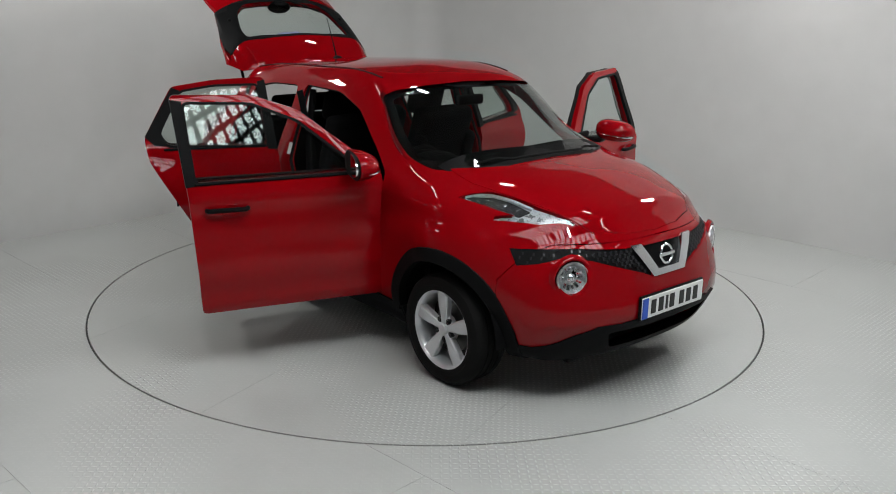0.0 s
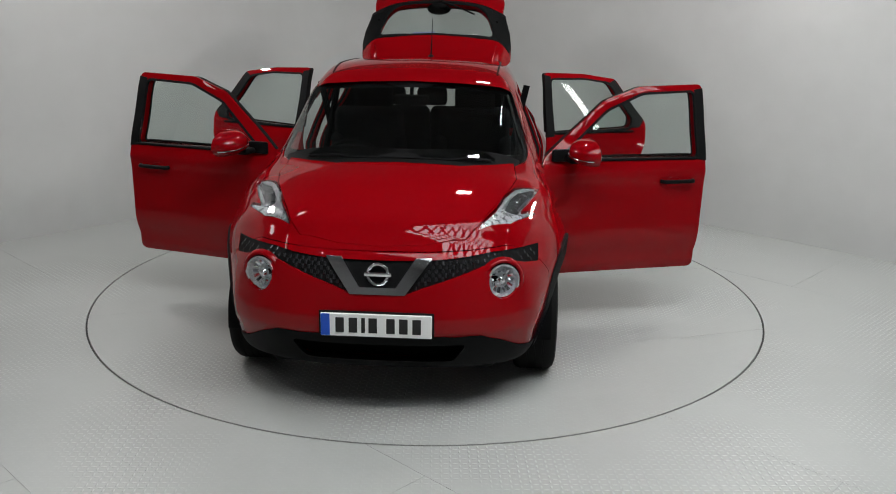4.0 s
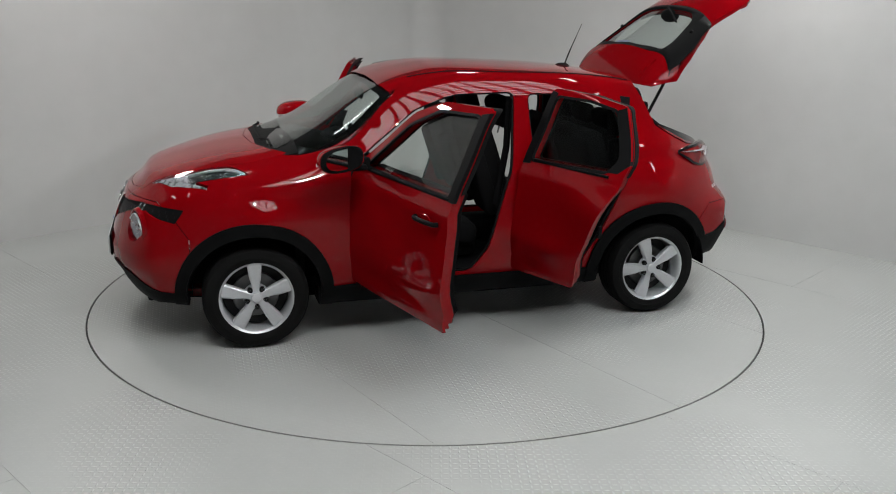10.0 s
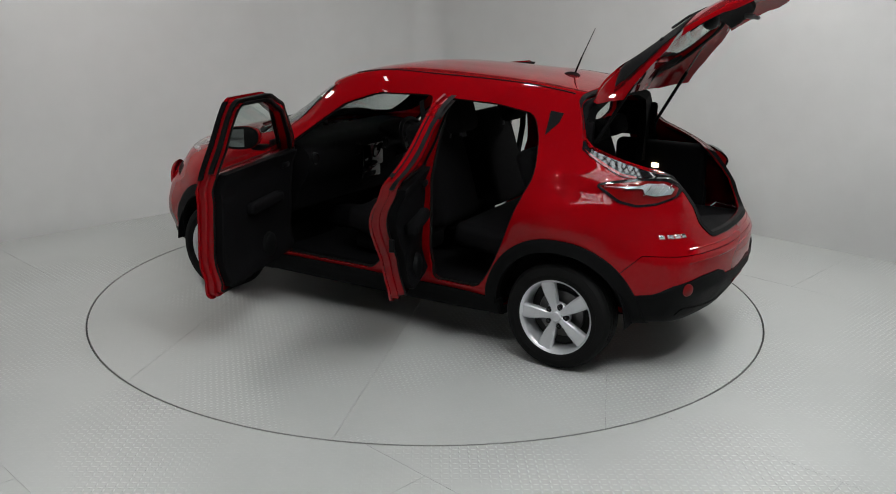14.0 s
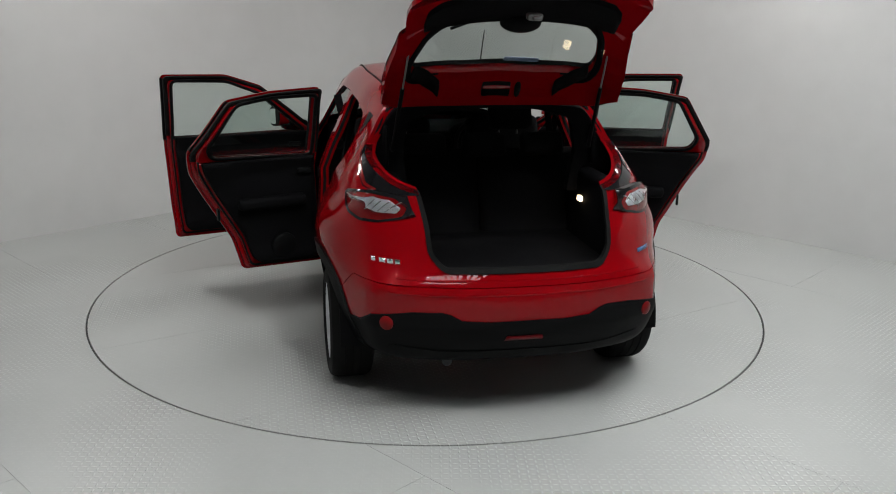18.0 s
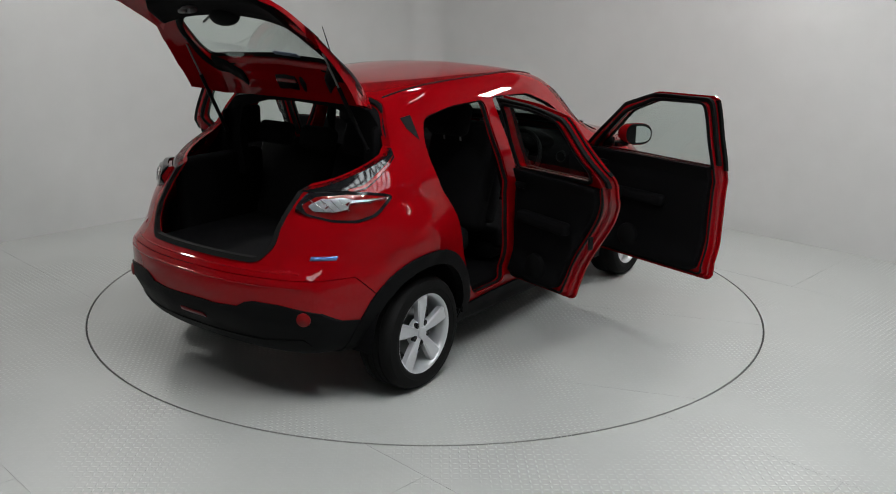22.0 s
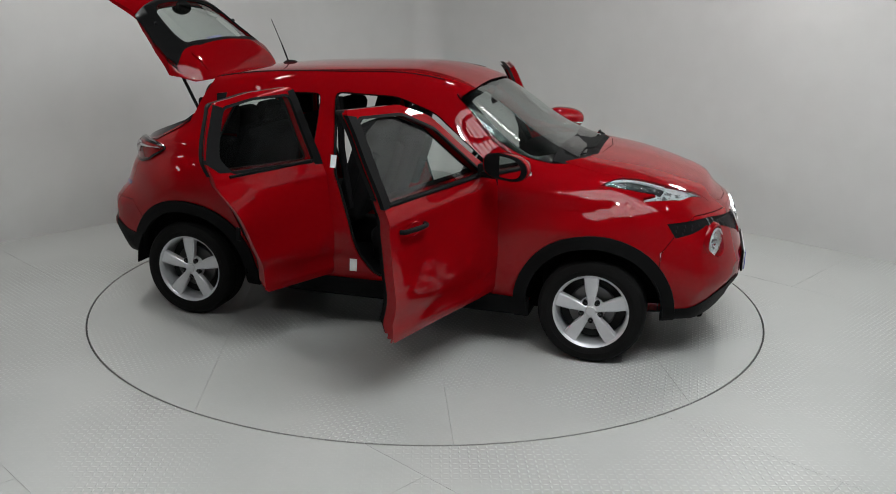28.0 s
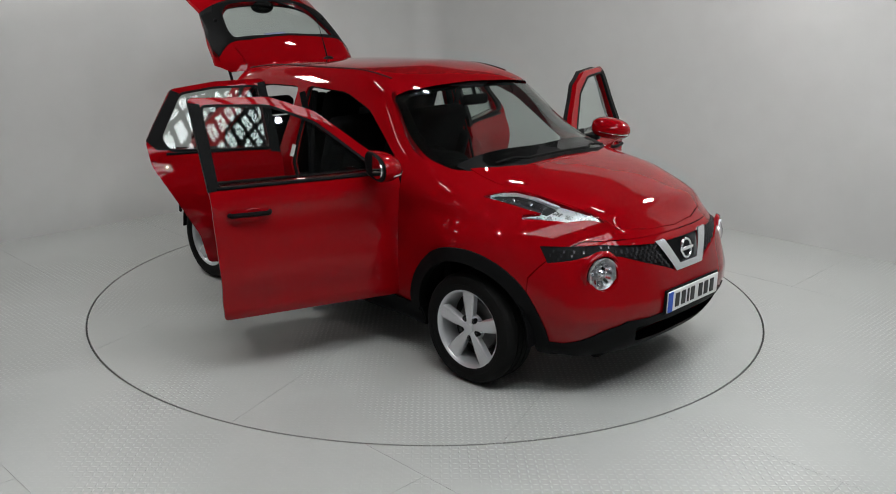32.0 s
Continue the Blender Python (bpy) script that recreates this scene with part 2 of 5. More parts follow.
def cut(a, b, how="DIFFERENCE"):
    """Boolean of two closed bmeshes or meshes; both are used up. Returns a mesh."""
    obs = []
    for q in (a, b):
        if isinstance(q, bmesh.types.BMesh):
            me = bpy.data.meshes.new("cut")
            q.to_mesh(me)
            q.free()
        else:
            me = q
        if not me.materials:
            for m in (PAINT, TRIM, BLACK):
                me.materials.append(m)
        obs.append(new("cut", me))
    mod = obs[0].modifiers.new("cut", "BOOLEAN")
    mod.object, mod.operation = obs[1], how
    lo = [max(min(v.co[k] for v in q.data.vertices) for q in obs) if how == "INTERSECT" else min(v.co[k] for v in obs[0].data.vertices) for k in range(3)]
    hi = [min(max(v.co[k] for v in q.data.vertices) for q in obs) if how == "INTERSECT" else max(v.co[k] for v in obs[0].data.vertices) for k in range(3)]
    for solver in ("MANIFOLD", "EXACT", "FAST"):
        mod.solver = solver
        dg = bpy.context.evaluated_depsgraph_get()
        me = bpy.data.meshes.new_from_object(obs[0].evaluated_get(dg))
        if len(me.polygons) and all(lo[k] - .001 < v.co[k] < hi[k] + .001 for v in me.vertices for k in range(3)):
            break
    for q in obs:
        bpy.data.objects.remove(q)
    return me


def moved(me, m):
    me.transform(m)
    if m.determinant() < 0:
        me.flip_normals()
    return me


MIRROR_Y = Matrix.Diagonal((1, -1, 1, 1))

# ---- the car's form: x ahead, y to its left, z up, from the middle of the wheelbase on the ground ----
XS = (-2.02, -1.88, -1.68, -1.27, -0.7, 0, 0.35, 0.7, 1.08, 1.45, 1.78, 1.93, 2.05)
LINES = (  # half width and height of each line along the body, from sill to roof
    ((.42, .52, .6, .66, .7, .72, .72, .72, .7, .62, .55, .483, .42), (.315, .295, .28, .25, .22, .22, .22, .22, .22, .22, .23, .245, .26)),
    ((.66, .73, .79, .81, .79, .79, .79, .79, .8, .81, .78, .731, .68), (.335, .325, .32, .31, .27, .27, .27, .27, .26, .26, .26, .264, .27)),
    ((.71, .785, .845, .885, .825, .82, .825, .835, .865, .885, .83, .779, .73), (.47, .46, .45, .45, .42, .42, .42, .42, .44, .45, .42, .409, .4)),
    ((.71, .79, .86, .895, .85, .845, .845, .85, .875, .895, .85, .795, .74), (.58, .6, .64, .68, .64, .64, .64, .64, .66, .68, .62, .568, .52)),
    ((.7, .77, .84, .875, .84, .835, .835, .84, .855, .865, .825, .773, .72), (.67, .76, .84, .9, .88, .86, .86, .86, .87, .86, .8, .726, .64)),
    ((.63, .685, .745, .785, .808, .81, .81, .805, .79, .77, .73, .685, .64), (.72, .88, 1.02, 1.08, 1.06, 1.03, 1.025, 1.02, 1.02, .98, .89, .82, .745)),
    ((.53, .575, .615, .66, .715, .725, .725, .7, .67, .64, .6, .564, .53), (.74, .94, 1.11, 1.27, 1.25, 1.24, 1.23, 1.18, 1.08, 1.03, .935, .868, .79)),
    ((.41, .455, .495, .55, .605, .61, .6, .575, .54, .5, .46, .419, .38), (.755, .965, 1.155, 1.43, 1.475, 1.49, 1.455, 1.3, 1.115, 1.058, .964, .900, .820)),
    ((.25, .3, .34, .42, .45, .45, .44, .4, .34, .3, .27, .235, .2), (.765, .985, 1.18, 1.475, 1.545, 1.565, 1.515, 1.34, 1.135, 1.073, .978, .917, .837)),
    ((0, 0, 0, 0, 0, 0, 0, 0, 0, 0, 0, 0, 0), (.77, .99, 1.19, 1.49, 1.56, 1.585, 1.53, 1.355, 1.145, 1.083, .985, .922, .842)))
LINE_F = [(pchip(XS, ys), pchip(XS, zs)) for ys, zs in LINES]


def smooth01(t):
    t = min(max(t, 0), 1)
    return t * t * (3 - 2 * t)


INWARD = ((0, 1), (-.4, 1), (-.9, .7), (-1, .25), (-1, 0), (-1, 0), (-1, -.1), (-.85, -.5), (-.5, -.9), (-.15, -1), (0, -1))


def section(x, inset=0.0, n=5):
    """The half outline of the body across at x, from the middle below to the middle above."""
    base = [(0.0, float(LINE_F[0][1](x)))] + [(float(fy(x)), float(fz(x))) for fy, fz in LINE_F]
    base = [(y + a * inset, z + b * inset, 0) for (y, z), (a, b) in zip(base, INWARD)]
    return spline(base, n)


def shear(x, y, z=0.5):
    f = smooth01((x - 0.85) / 1.1) * 0.33 * (abs(y) / 0.85) ** 3.0
    r = smooth01((-x - 1.0) / 1.0) * 0.24 * (abs(y) / 0.85) ** 2.5
    lean = smooth01((x - 1.80) / 0.25) * 0.30 * max(z - 0.54, 0)
    ledge = smooth01((-x - 1.6) / 0.3) * 0.034 * smooth01((z - 0.68) / 0.07) * (1 - smooth01((z - 0.78) / 0.16))
    chin = smooth01((x - 1.55) / 0.4) * 0.50 * max(0.46 - z, 0)
    tuck = smooth01((-x - 1.55) / 0.35) * 0.50 * max(0.50 - z, 0)
    return x - f + r - lean + ledge - chin + tuck


def flank(x, y, z):
    """Wheel haunches, the fold above them and the hollow low in the doors."""
    if abs(y) < 0.35:
        return y
    d = 0.0
    for xw, wide, zb, sb, zd, sd, deep in ((1.27, 0.40, 0.76, 0.10, 0.945, 0.055, 0.022), (-1.30, 0.45, 0.84, 0.14, 1.085, 0.060, 0.022)):
        g = math.exp(-((x - xw) / wide) ** 2)
        d += g * (0.036 * math.exp(-((z - zb) / sb) ** 2) - deep * math.exp(-((z - zd) / sd) ** 2))
    d += 0.034 * math.exp(-((x - 1.78) / 0.22) ** 2) * math.exp(-((z - 0.64) / 0.24) ** 2)
    mid = smooth01((x + 1.0) / 0.35) * smooth01((0.85 - x) / 0.3)
    d += mid * (0.020 * math.exp(-((z - 0.40) / 0.04) ** 2) - 0.016 * math.exp(-((z - 0.56) / 0.10) ** 2) + 0.011 * math.exp(-((z - 0.97) / 0.04) ** 2))
    return y + math.copysign(d * smooth01((abs(y) - 0.35) / 0.3), y)


def fair(P, axis, rounds):
    """Smooths a grid of points along one axis without shrinking it; its ends stay."""
    P = np.moveaxis(P, axis, 0).copy()
    for k in range(rounds):
        for f in (0.5, -0.52):
            P[1:-1] += f * ((P[:-2] + P[2:]) / 2 - P[1:-1])
    return np.moveaxis(P, 0, axis)


GRIDS = {}


def grid(inset, n=5, count=78):
    """Stations of the body and its fair half outlines there, moved inward by inset."""
    if inset not in GRIDS:
        xs = np.linspace(XS[0] + inset, XS[-1] - inset, count)
        P = np.array([[(q.x, q.y) for q in section(x, inset, n)] for x in xs])
        P = fair(fair(P, 0, 18), 1, 6)
        GRIDS[inset] = (xs, [[(flank(x, y, z), z) for y, z in row] for x, row in zip(xs, P)])
    return GRIDS[inset]


def hull(inset=0.0, mat=0, n=5, span=None):
    """The body as a closed solid, moved inward by inset; or a slice of it between two stations."""
    bm = bmesh.new()
    xs, rows = grid(inset, n)
    rings = []

    def ring(x, pts, k=1.0, dx=0.0):
        zc = (pts[0][1] + pts[-1][1]) / 2
        full = list(pts) + [(-y, z) for y, z in reversed(pts[1:-1])]
        return [bm.verts.new((shear(x, y * k, zc + (z - zc) * k) + dx, y * k, zc + (z - zc) * k)) for y, z in full]

    caps = ((0.25, 0.030), (0.5, 0.027), (0.72, 0.023), (0.88, 0.016), (0.96, 0.008))
    for k, d in caps:
        if not span or span[0] <= xs[0]:
            rings.append(ring(xs[0], rows[0], k, -d))
    for x, row in zip(xs, rows):
        if not span or span[0] <= x <= span[1]:
            rings.append(ring(x, row))
    for k, d in reversed(caps):
        if not span or span[1] >= xs[-1]:
            rings.append(ring(xs[-1], rows[-1], k, d))
    for a, b in zip(rings, rings[1:]):
        for j in range(len(a)):
            bm.faces.new((a[j], a[(j + 1) % len(a)], b[(j + 1) % len(a)], b[j]))
    bm.faces.new(rings[0]), bm.faces.new(rings[-1])
    for f in bm.faces:
        f.material_index = mat
        f.smooth = True
    bmesh.ops.recalc_face_normals(bm, faces=bm.faces)
    return bm


HULLS = {}


def hull_mesh(inset, mat=0, span=None):
    """A copy of the closed solid at that inset."""
    key = (inset, mat, span)
    if key not in HULLS:
        me = bpy.data.meshes.new("hull")
        b = hull(inset, mat, 5, span)
        b.to_mesh(me)
        b.free()
        HULLS[key] = me
    me = HULLS[key].copy()
    for m in (PAINT, TRIM, BLACK):
        me.materials.append(m)
    return me


def layer(out, inn, *cutters, mat=0, inner=0):
    """The layer between two insets of the body, within all the cutters."""
    xs = [v.co.x for v in cutters[0].verts]
    lo, hi = min(xs), max(xs)
    # slices end only where the stations are flat
    span = (-3 if lo < -.85 else round(lo - .12, 1), 3 if hi > .65 else round(hi + .12, 1))
    me = hull_mesh(out, mat, span)
    for c in cutters:
        me = cut(me, c, "INTERSECT")
    return cut(me, hull_mesh(inn, inner, (span[0] - .15, span[1] + .15)))


OUTER = hull()
OUTER.normal_update()
SKIN = BVHTree.FromBMesh(OUTER)
SKIN_N = [[tuple(v.co) + tuple(v.normal) for v in f.verts] for f in OUTER.faces]


def skin_normal(co):
    """The place on the body's skin nearest to co, its smooth normal and distance."""
    hit, n, i, d = SKIN.find_nearest(co)
    if hit is None:
        return None, None, 9
    acc = Vector((0, 0, 0))
    for v, w in zip(SKIN_N[i], poly_3d_calc([Vector(v[:3]) for v in SKIN_N[i]], hit)):
        acc += Vector(v[3:]) * w
    return hit, acc.normalized(), d


def skinned(me, tol=0.0015):
    """Gives the faces that lie on the skin its smooth normals, the others flat ones."""
    me.update()
    near = [skin_normal(v.co) for v in me.vertices]
    out = []
    for p in me.polygons:
        for li in p.loop_indices:
            h, n, d = near[me.loops[li].vertex_index]
            k = n.dot(p.normal) if d < tol else 0
            out.append(tuple(n) if k > 0.75 else tuple(-n) if k < -0.75 else tuple(p.normal))
    me.shade_smooth()
    me.normals_split_custom_set(out)
    return me


def smoothed(me, angle=30):
    me.shade_smooth()
    me.set_sharp_from_angle(angle=radians(angle))
    return me


def dress(me, *mats):
    me.materials.clear()
    for m in mats:
        me.materials.append(m)
    return me


# outlines in the side view (x, z)
FRONT_OPENING = rounded([(.68, .36), (.71, .70), (.70, 1.04), (.29, 1.345), (.05, 1.425), (-.345, 1.435), (-.29, 1.0), (-.13, .48), (-.02, .36)], .05)
REAR_OPENING = rounded([(-.45, .37), (-.43, .9), (-.425, 1.425), (-.75, 1.415), (-.99, 1.375), (-1.04, 1.27), (-1.085, 1.08), (-.95, .73), (-.86, .52), (-.76, .37)], .05)
FRONT_DOOR = [(.72, .35), (.75, .70), (.73, 1.06), (.30, 1.395), (.06, 1.475), (-.36, 1.485), (-.325, 1.0), (-.285, .35)]
REAR_DOOR = [(-.28, .36), (-.335, 1.0), (-.385, 1.478), (-.70, 1.465), (-.96, 1.425), (-1.14, 1.13), (-1.12, 1.0), (-.97, .74), (-.87, .56), (-.825, .375)]
FRONT_PANE = rounded([(.62, 1.06), (.29, 1.33), (.05, 1.425), (-.295, 1.438), (-.275, 1.05)], .03)
REAR_PANE = rounded([(-.40, 1.065), (-.43, 1.428), (-.70, 1.424), (-.905, 1.392), (-1.045, 1.15), (-1.005, 1.085)], .03)
LAMP = [(1.265, .765), (1.31, .70), (1.37, .632), (1.48, .583), (1.62, .540), (1.81, .455), (1.69, .612), (1.60, .678), (1.505, .740), (1.495, .724), (1.56, .664), (1.46, .705), (1.36, .738)]
TAIL = rounded([(-1.435, 1.050), (-1.53, 1.074), (-1.60, 1.084), (-1.70, 1.074), (-1.76, 1.035), (-1.775, .990), (-1.72, .964), (-1.635, .958), (-1.55, .980), (-1.47, 1.028)], .014)
TAIL_ARM = [(-1.285, 1.30), (-1.35, 1.27), (-1.45, 1.22), (-1.56, 1.18), (-1.64, 1.15), (-1.74, 1.080), (-1.70, 1.076), (-1.66, 1.073), (-1.60, 1.080), (-1.53, 1.092), (-1.45, 1.130), (-1.36, 1.178), (-1.30, 1.214)]
# outlines in the view from the front or back (y, z)
GATE_GAP = rounded([(.38, .775), (.435, .84), (.445, .97), (.485, 1.22), (.445, 1.385), (.25, 1.435), (0, 1.445), (-.25, 1.435), (-.445, 1.385), (-.485, 1.22), (-.445, .97), (-.435, .84), (-.38, .775)], .03)
GATE = rounded([(.47, .80), (.54, .87), (.55, .98), (.53, 1.12), (.545, 1.30), (.52, 1.42), (.40, 1.60), (-.40, 1.60), (-.52, 1.42), (-.545, 1.30), (-.53, 1.12), (-.55, .98), (-.54, .87), (-.47, .80)], .03)
GATE_PANE = rounded([(.33, 1.115), (.41, 1.16), (.465, 1.30), (.455, 1.365), (.2, 1.385), (-.2, 1.385), (-.455, 1.365), (-.465, 1.30), (-.41, 1.16), (-.33, 1.115)], .04)
GATE_WIDE = [(.55, 1.06), (.57, 1.15), (.60, 1.22), (.61, 1.30), (.59, 1.38), (.56, 1.45), (.45, 1.62), (-.45, 1.62), (-.56, 1.45), (-.59, 1.38), (-.61, 1.30), (-.60, 1.22), (-.57, 1.15), (-.55, 1.06)]
# what the tailgate takes out of the body, in the side view
GATE_SIDE = [(-1.205, 1.62), (-1.205, 1.45), (-1.25, 1.36), (-1.285, 1.262), (-1.335, 1.222), (-1.42, 1.19), (-1.57, 1.137), (-1.67, 1.10), (-1.74, 1.078), (-2.3, 1.078), (-2.3, 1.62)]
SCREEN = rounded([(.69, 1.088), (.715, 1.126), (.671, 1.253), (.605, 1.432), (.54, 1.462), (.30, 1.480), (0, 1.488), (-.30, 1.480), (-.54, 1.462), (-.605, 1.432), (-.671, 1.253), (-.715, 1.126), (-.69, 1.088), (-.35, 1.105), (0, 1.108), (.35, 1.105)], .03)
GRILLE = [(-.755, .815), (-.52, .822), (-.25, .804), (0, .800), (.25, .804), (.52, .822), (.755, .815), (.755, .737), (.69, .752), (.59, .787), (.48, .768), (.35, .725), (.21, .682), (.13, .652),
          (-.13, .652), (-.21, .682), (-.35, .725), (-.48, .768), (-.59, .787), (-.69, .752), (-.755, .737)]
VEE = [(-.25, .815), (-.13, .652), (.13, .652), (.25, .815), (.175, .815), (.085, .683), (-.085, .683), (-.175, .815)]
LIP_FRONT = [(-.95, .33), (-.74, .333), (-.67, .352), (-.58, .41), (-.49, .450), (-.31, .454), (.31, .454), (.49, .450), (.58, .41), (.67, .352), (.74, .333), (.95, .33), (.95, .1), (-.95, .1)]
LIP_REAR = [(-.95, .47), (-.79, .485), (-.755, .498), (-.715, .55), (-.53, .583), (-.40, .586), (-.36, .576), (-.31, .547), (-.18, .540), (.18, .540), (.31, .547), (.36, .576), (.40, .586), (.53, .583), (.715, .55), (.755, .498), (.79, .485), (.95, .47), (.95, .1), (-.95, .1)]
BUMPER_F = [(1.62, .05), (1.62, .66), (1.70, .77), (1.78, .835), (2.4, .835), (2.4, .05)]
BUMPER_R = [(-1.60, .05), (-1.60, .60), (-1.70, .70), (-2.4, .70), (-2.4, .05)]
BONNET = rounded([(1.04, .63), (1.25, .645), (1.40, .612), (1.55, .560), (1.79, .462), (1.86, .40), (1.925, .2), (1.945, 0),
                  (1.925, -.2), (1.86, -.40), (1.79, -.462), (1.55, -.560), (1.40, -.612), (1.25, -.645), (1.04, -.63), (1.13, -.50), (1.215, -.3), (1.25, 0), (1.215, .3), (1.13, .50)], .01)
WHEELS = ((1.265, 0.303), (-1.265, 0.303))
ARCH_R = 0.385

car = thing("car", "red five-door crossover car with all doors and tailgate open", "car")


def arch_ring(x, z, r0, r1, lo, hi, n=64):
    bm = bmesh.new()
    turned(bm, [(r0, lo), (r1, lo), (r1, hi), (r0, hi)], n, Matrix.Translation((x, 0, z)), closed=True)
    if r0 < .01:
        bmesh.ops.remove_doubles(bm, verts=bm.verts, dist=0.004)
    for f in bm.faces:
        f.material_index = 1
    bmesh.ops.recalc_face_normals(bm, faces=bm.faces)
    return bm


def both(poly, lo, hi, mat=0):
    """The same prism on both sides of the car, as one cutter."""
    a = prism(poly, "y", lo, hi, mat)
    b = prism(poly, "y", -hi, -lo, mat)
    me = bpy.data.meshes.new("tmp")
    b.to_mesh(me)
    b.free()
    a.from_mesh(me)
    return a


def flip_plan(poly):
    return [(x, -y) for x, y in poly]


REFLECTOR = material("red_reflector", (.16, .003, .004), .35, 0, 0, .3)
SATIN = material("satin_chrome", (.86, .87, .89), .16, 1.0)
LAMPGREY = vary(material("lamp_silver_grey", (.62, .63, .65), .30, .7), 30, .2, .1, .6, 120)
SILVER = vary(material("lamp_silver", (.80, .81, .83), .34, .75), 30, .15, .1, .6, 120)
LAMPDARK = vary(material("lamp_dark_chrome", (.10, .10, .105), .22, .6), 30, .3, .1, .6, 90)
STEELBLACK = vary(material("dark_grey_plastic", (.022, .023, .026), .4, 0, 0, .3), 8, .2, .08)

# painted shell
body = cut(hull_mesh(0), hull_mesh(0.045, 1))
for x, z in WHEELS:
    for lo, hi in ((.5, 1.2), (-1.2, -.5)):
        body = cut(body, arch_ring(x, z, .001, ARCH_R, lo, hi))
body = cut(body, both(FRONT_OPENING, .42, 1.3))
body = cut(body, both(REAR_OPENING, .42, 1.3))
body = cut(body, prism(GATE_GAP, "x", -2.3, -1.22, 1))
body = cut(body, prism(GATE_SIDE, "y", -1.2, 1.2, 1))
body = cut(body, prism(SCREEN, "x", .28, 1.20, 1))
for poly in (LAMP, flip_plan(LAMP)):
    body = cut(body, prism(poly, "z", .7, 1.2, 1))
body = cut(body, prism(BONNET, "z", .70, 1.3, 1))
body = cut(body, prism(GRILLE, "x", 1.5, 2.3, 1))


def round_lamp_at(s):
    h, n, *_ = SKIN.ray_cast(Vector((2.6, s * .583, .69)), Vector((-1, 0, 0)))
    return Matrix.Translation(h - Vector((.012, 0, 0))) @ Matrix.Rotation(radians(-90 + s * 22), 4, "Z")


for s in (1, -1):
    body = cut(body, moved(mesh_of("hole", arch_ring(0, 0, .001, .076, -.10, .10, 40), PAINT, False), round_lamp_at(s)))
HOLE = rounded([(-.42, .405), (.42, .405), (.36, .30), (-.36, .30)], .03)
body = cut(body, prism(shrink(HOLE, -.02), "x", 1.6, 2.4, 1))
front_me = cut(body.copy(), prism(BUMPER_F, "y", -1.2, 1.2, 1), "INTERSECT")
rear_me = cut(body.copy(), prism(BUMPER_R, "y", -1.2, 1.2, 1), "INTERSECT")
body = cut(body, prism(shrink(BUMPER_F, -.004), "y", -1.2, 1.2, 1))
body = cut(body, prism(shrink(BUMPER_R, -.004), "y", -1.2, 1.2, 1))
part("body", dress(skinned(body), PAINT, TRIM), None, car, "glossy red painted steel body shell")
part("front_bumper", dress(skinned(front_me), PAINT, TRIM), None, car, "glossy red front bumper")
part("rear_bumper", dress(skinned(rear_me), PAINT, TRIM), None, car, "glossy red rear bumper")
bonnet = layer(0, .03, prism(shrink(BONNET, .004), "z", .70, 1.3, 1))
part("bonnet", dress(skinned(bonnet), PAINT, TRIM), None, car, "glossy red closed bonnet")

# unpainted cladding
def clad(name, me, label, *mats):
    return part(name, dress(skinned(me, .02), *(mats or (BLACK, BLACK, BLACK))), None, car, label)


lip = layer(-.008, .03, prism(LIP_FRONT, "x", 1.45, 2.4))
lip = cut(lip, prism(HOLE, "x", 1.6, 2.4))
for x, z in WHEELS[:1]:
    for lo, hi in ((.5, 1.2), (-1.2, -.5)):
        lip = cut(lip, arch_ring(x, z, .001, ARCH_R, lo, hi))
clad("front_skirt", lip, "matt black plastic lower front bumper")
skirt = layer(-.008, .03, prism(LIP_REAR, "x", -2.4, -1.5))
for lo, hi in ((.5, 1.2), (-1.2, -.5)):
    skirt = cut(skirt, arch_ring(-1.265, .303, .001, ARCH_R, lo, hi))
clad("rear_skirt", skirt, "matt black plastic lower rear bumper")
for s in (1, -1):
    a, b = (.5, 1.2) if s > 0 else (-1.2, -.5)
    clad("sill_cladding", layer(-.012, .03, prism([(-.9, .1), (-.9, .325), (-.6, .338), (.6, .338), (.9, .325), (.9, .1)], "y", a, b)), "matt black plastic sill")
    for x, z in WHEELS:
        ring = layer(-.016, .03, arch_ring(x, z, ARCH_R - .006, .452, a, b))
        ring = cut(ring, prism([(x - .6, .21), (x + .6, .21), (x + .6, .9), (x - .6, .9)], "y", a, b), "INTERSECT")
        clad("arch_cladding", ring, "matt black plastic wheel-arch trim")
        bm = bmesh.new()
        turned(bm, [(.0, s * .50), (.39, s * .50), (.39, s * .84), (.384, s * .84), (.384, s * .506), (0, s * .506)], 40, Matrix.Translation((x, 0, z)), arc=(radians(0), radians(180)))
        part("arch_liner", bm, TRIM, car, "black wheel-arch liner")

# grille, chrome vee, badge, plate
clad("grille", layer(.012, .05, prism(shrink(GRILLE, -.006), "x", 1.5, 2.3)), "black front grille")


def inside(poly, a, b):
    c = False
    for (x0, y0), (x1, y1) in zip(poly, poly[1:] + poly[:1]):
        if (y0 > b) != (y1 > b) and a < (x1 - x0) * (b - y0) / (y1 - y0) + x0:
            c = not c
    return c


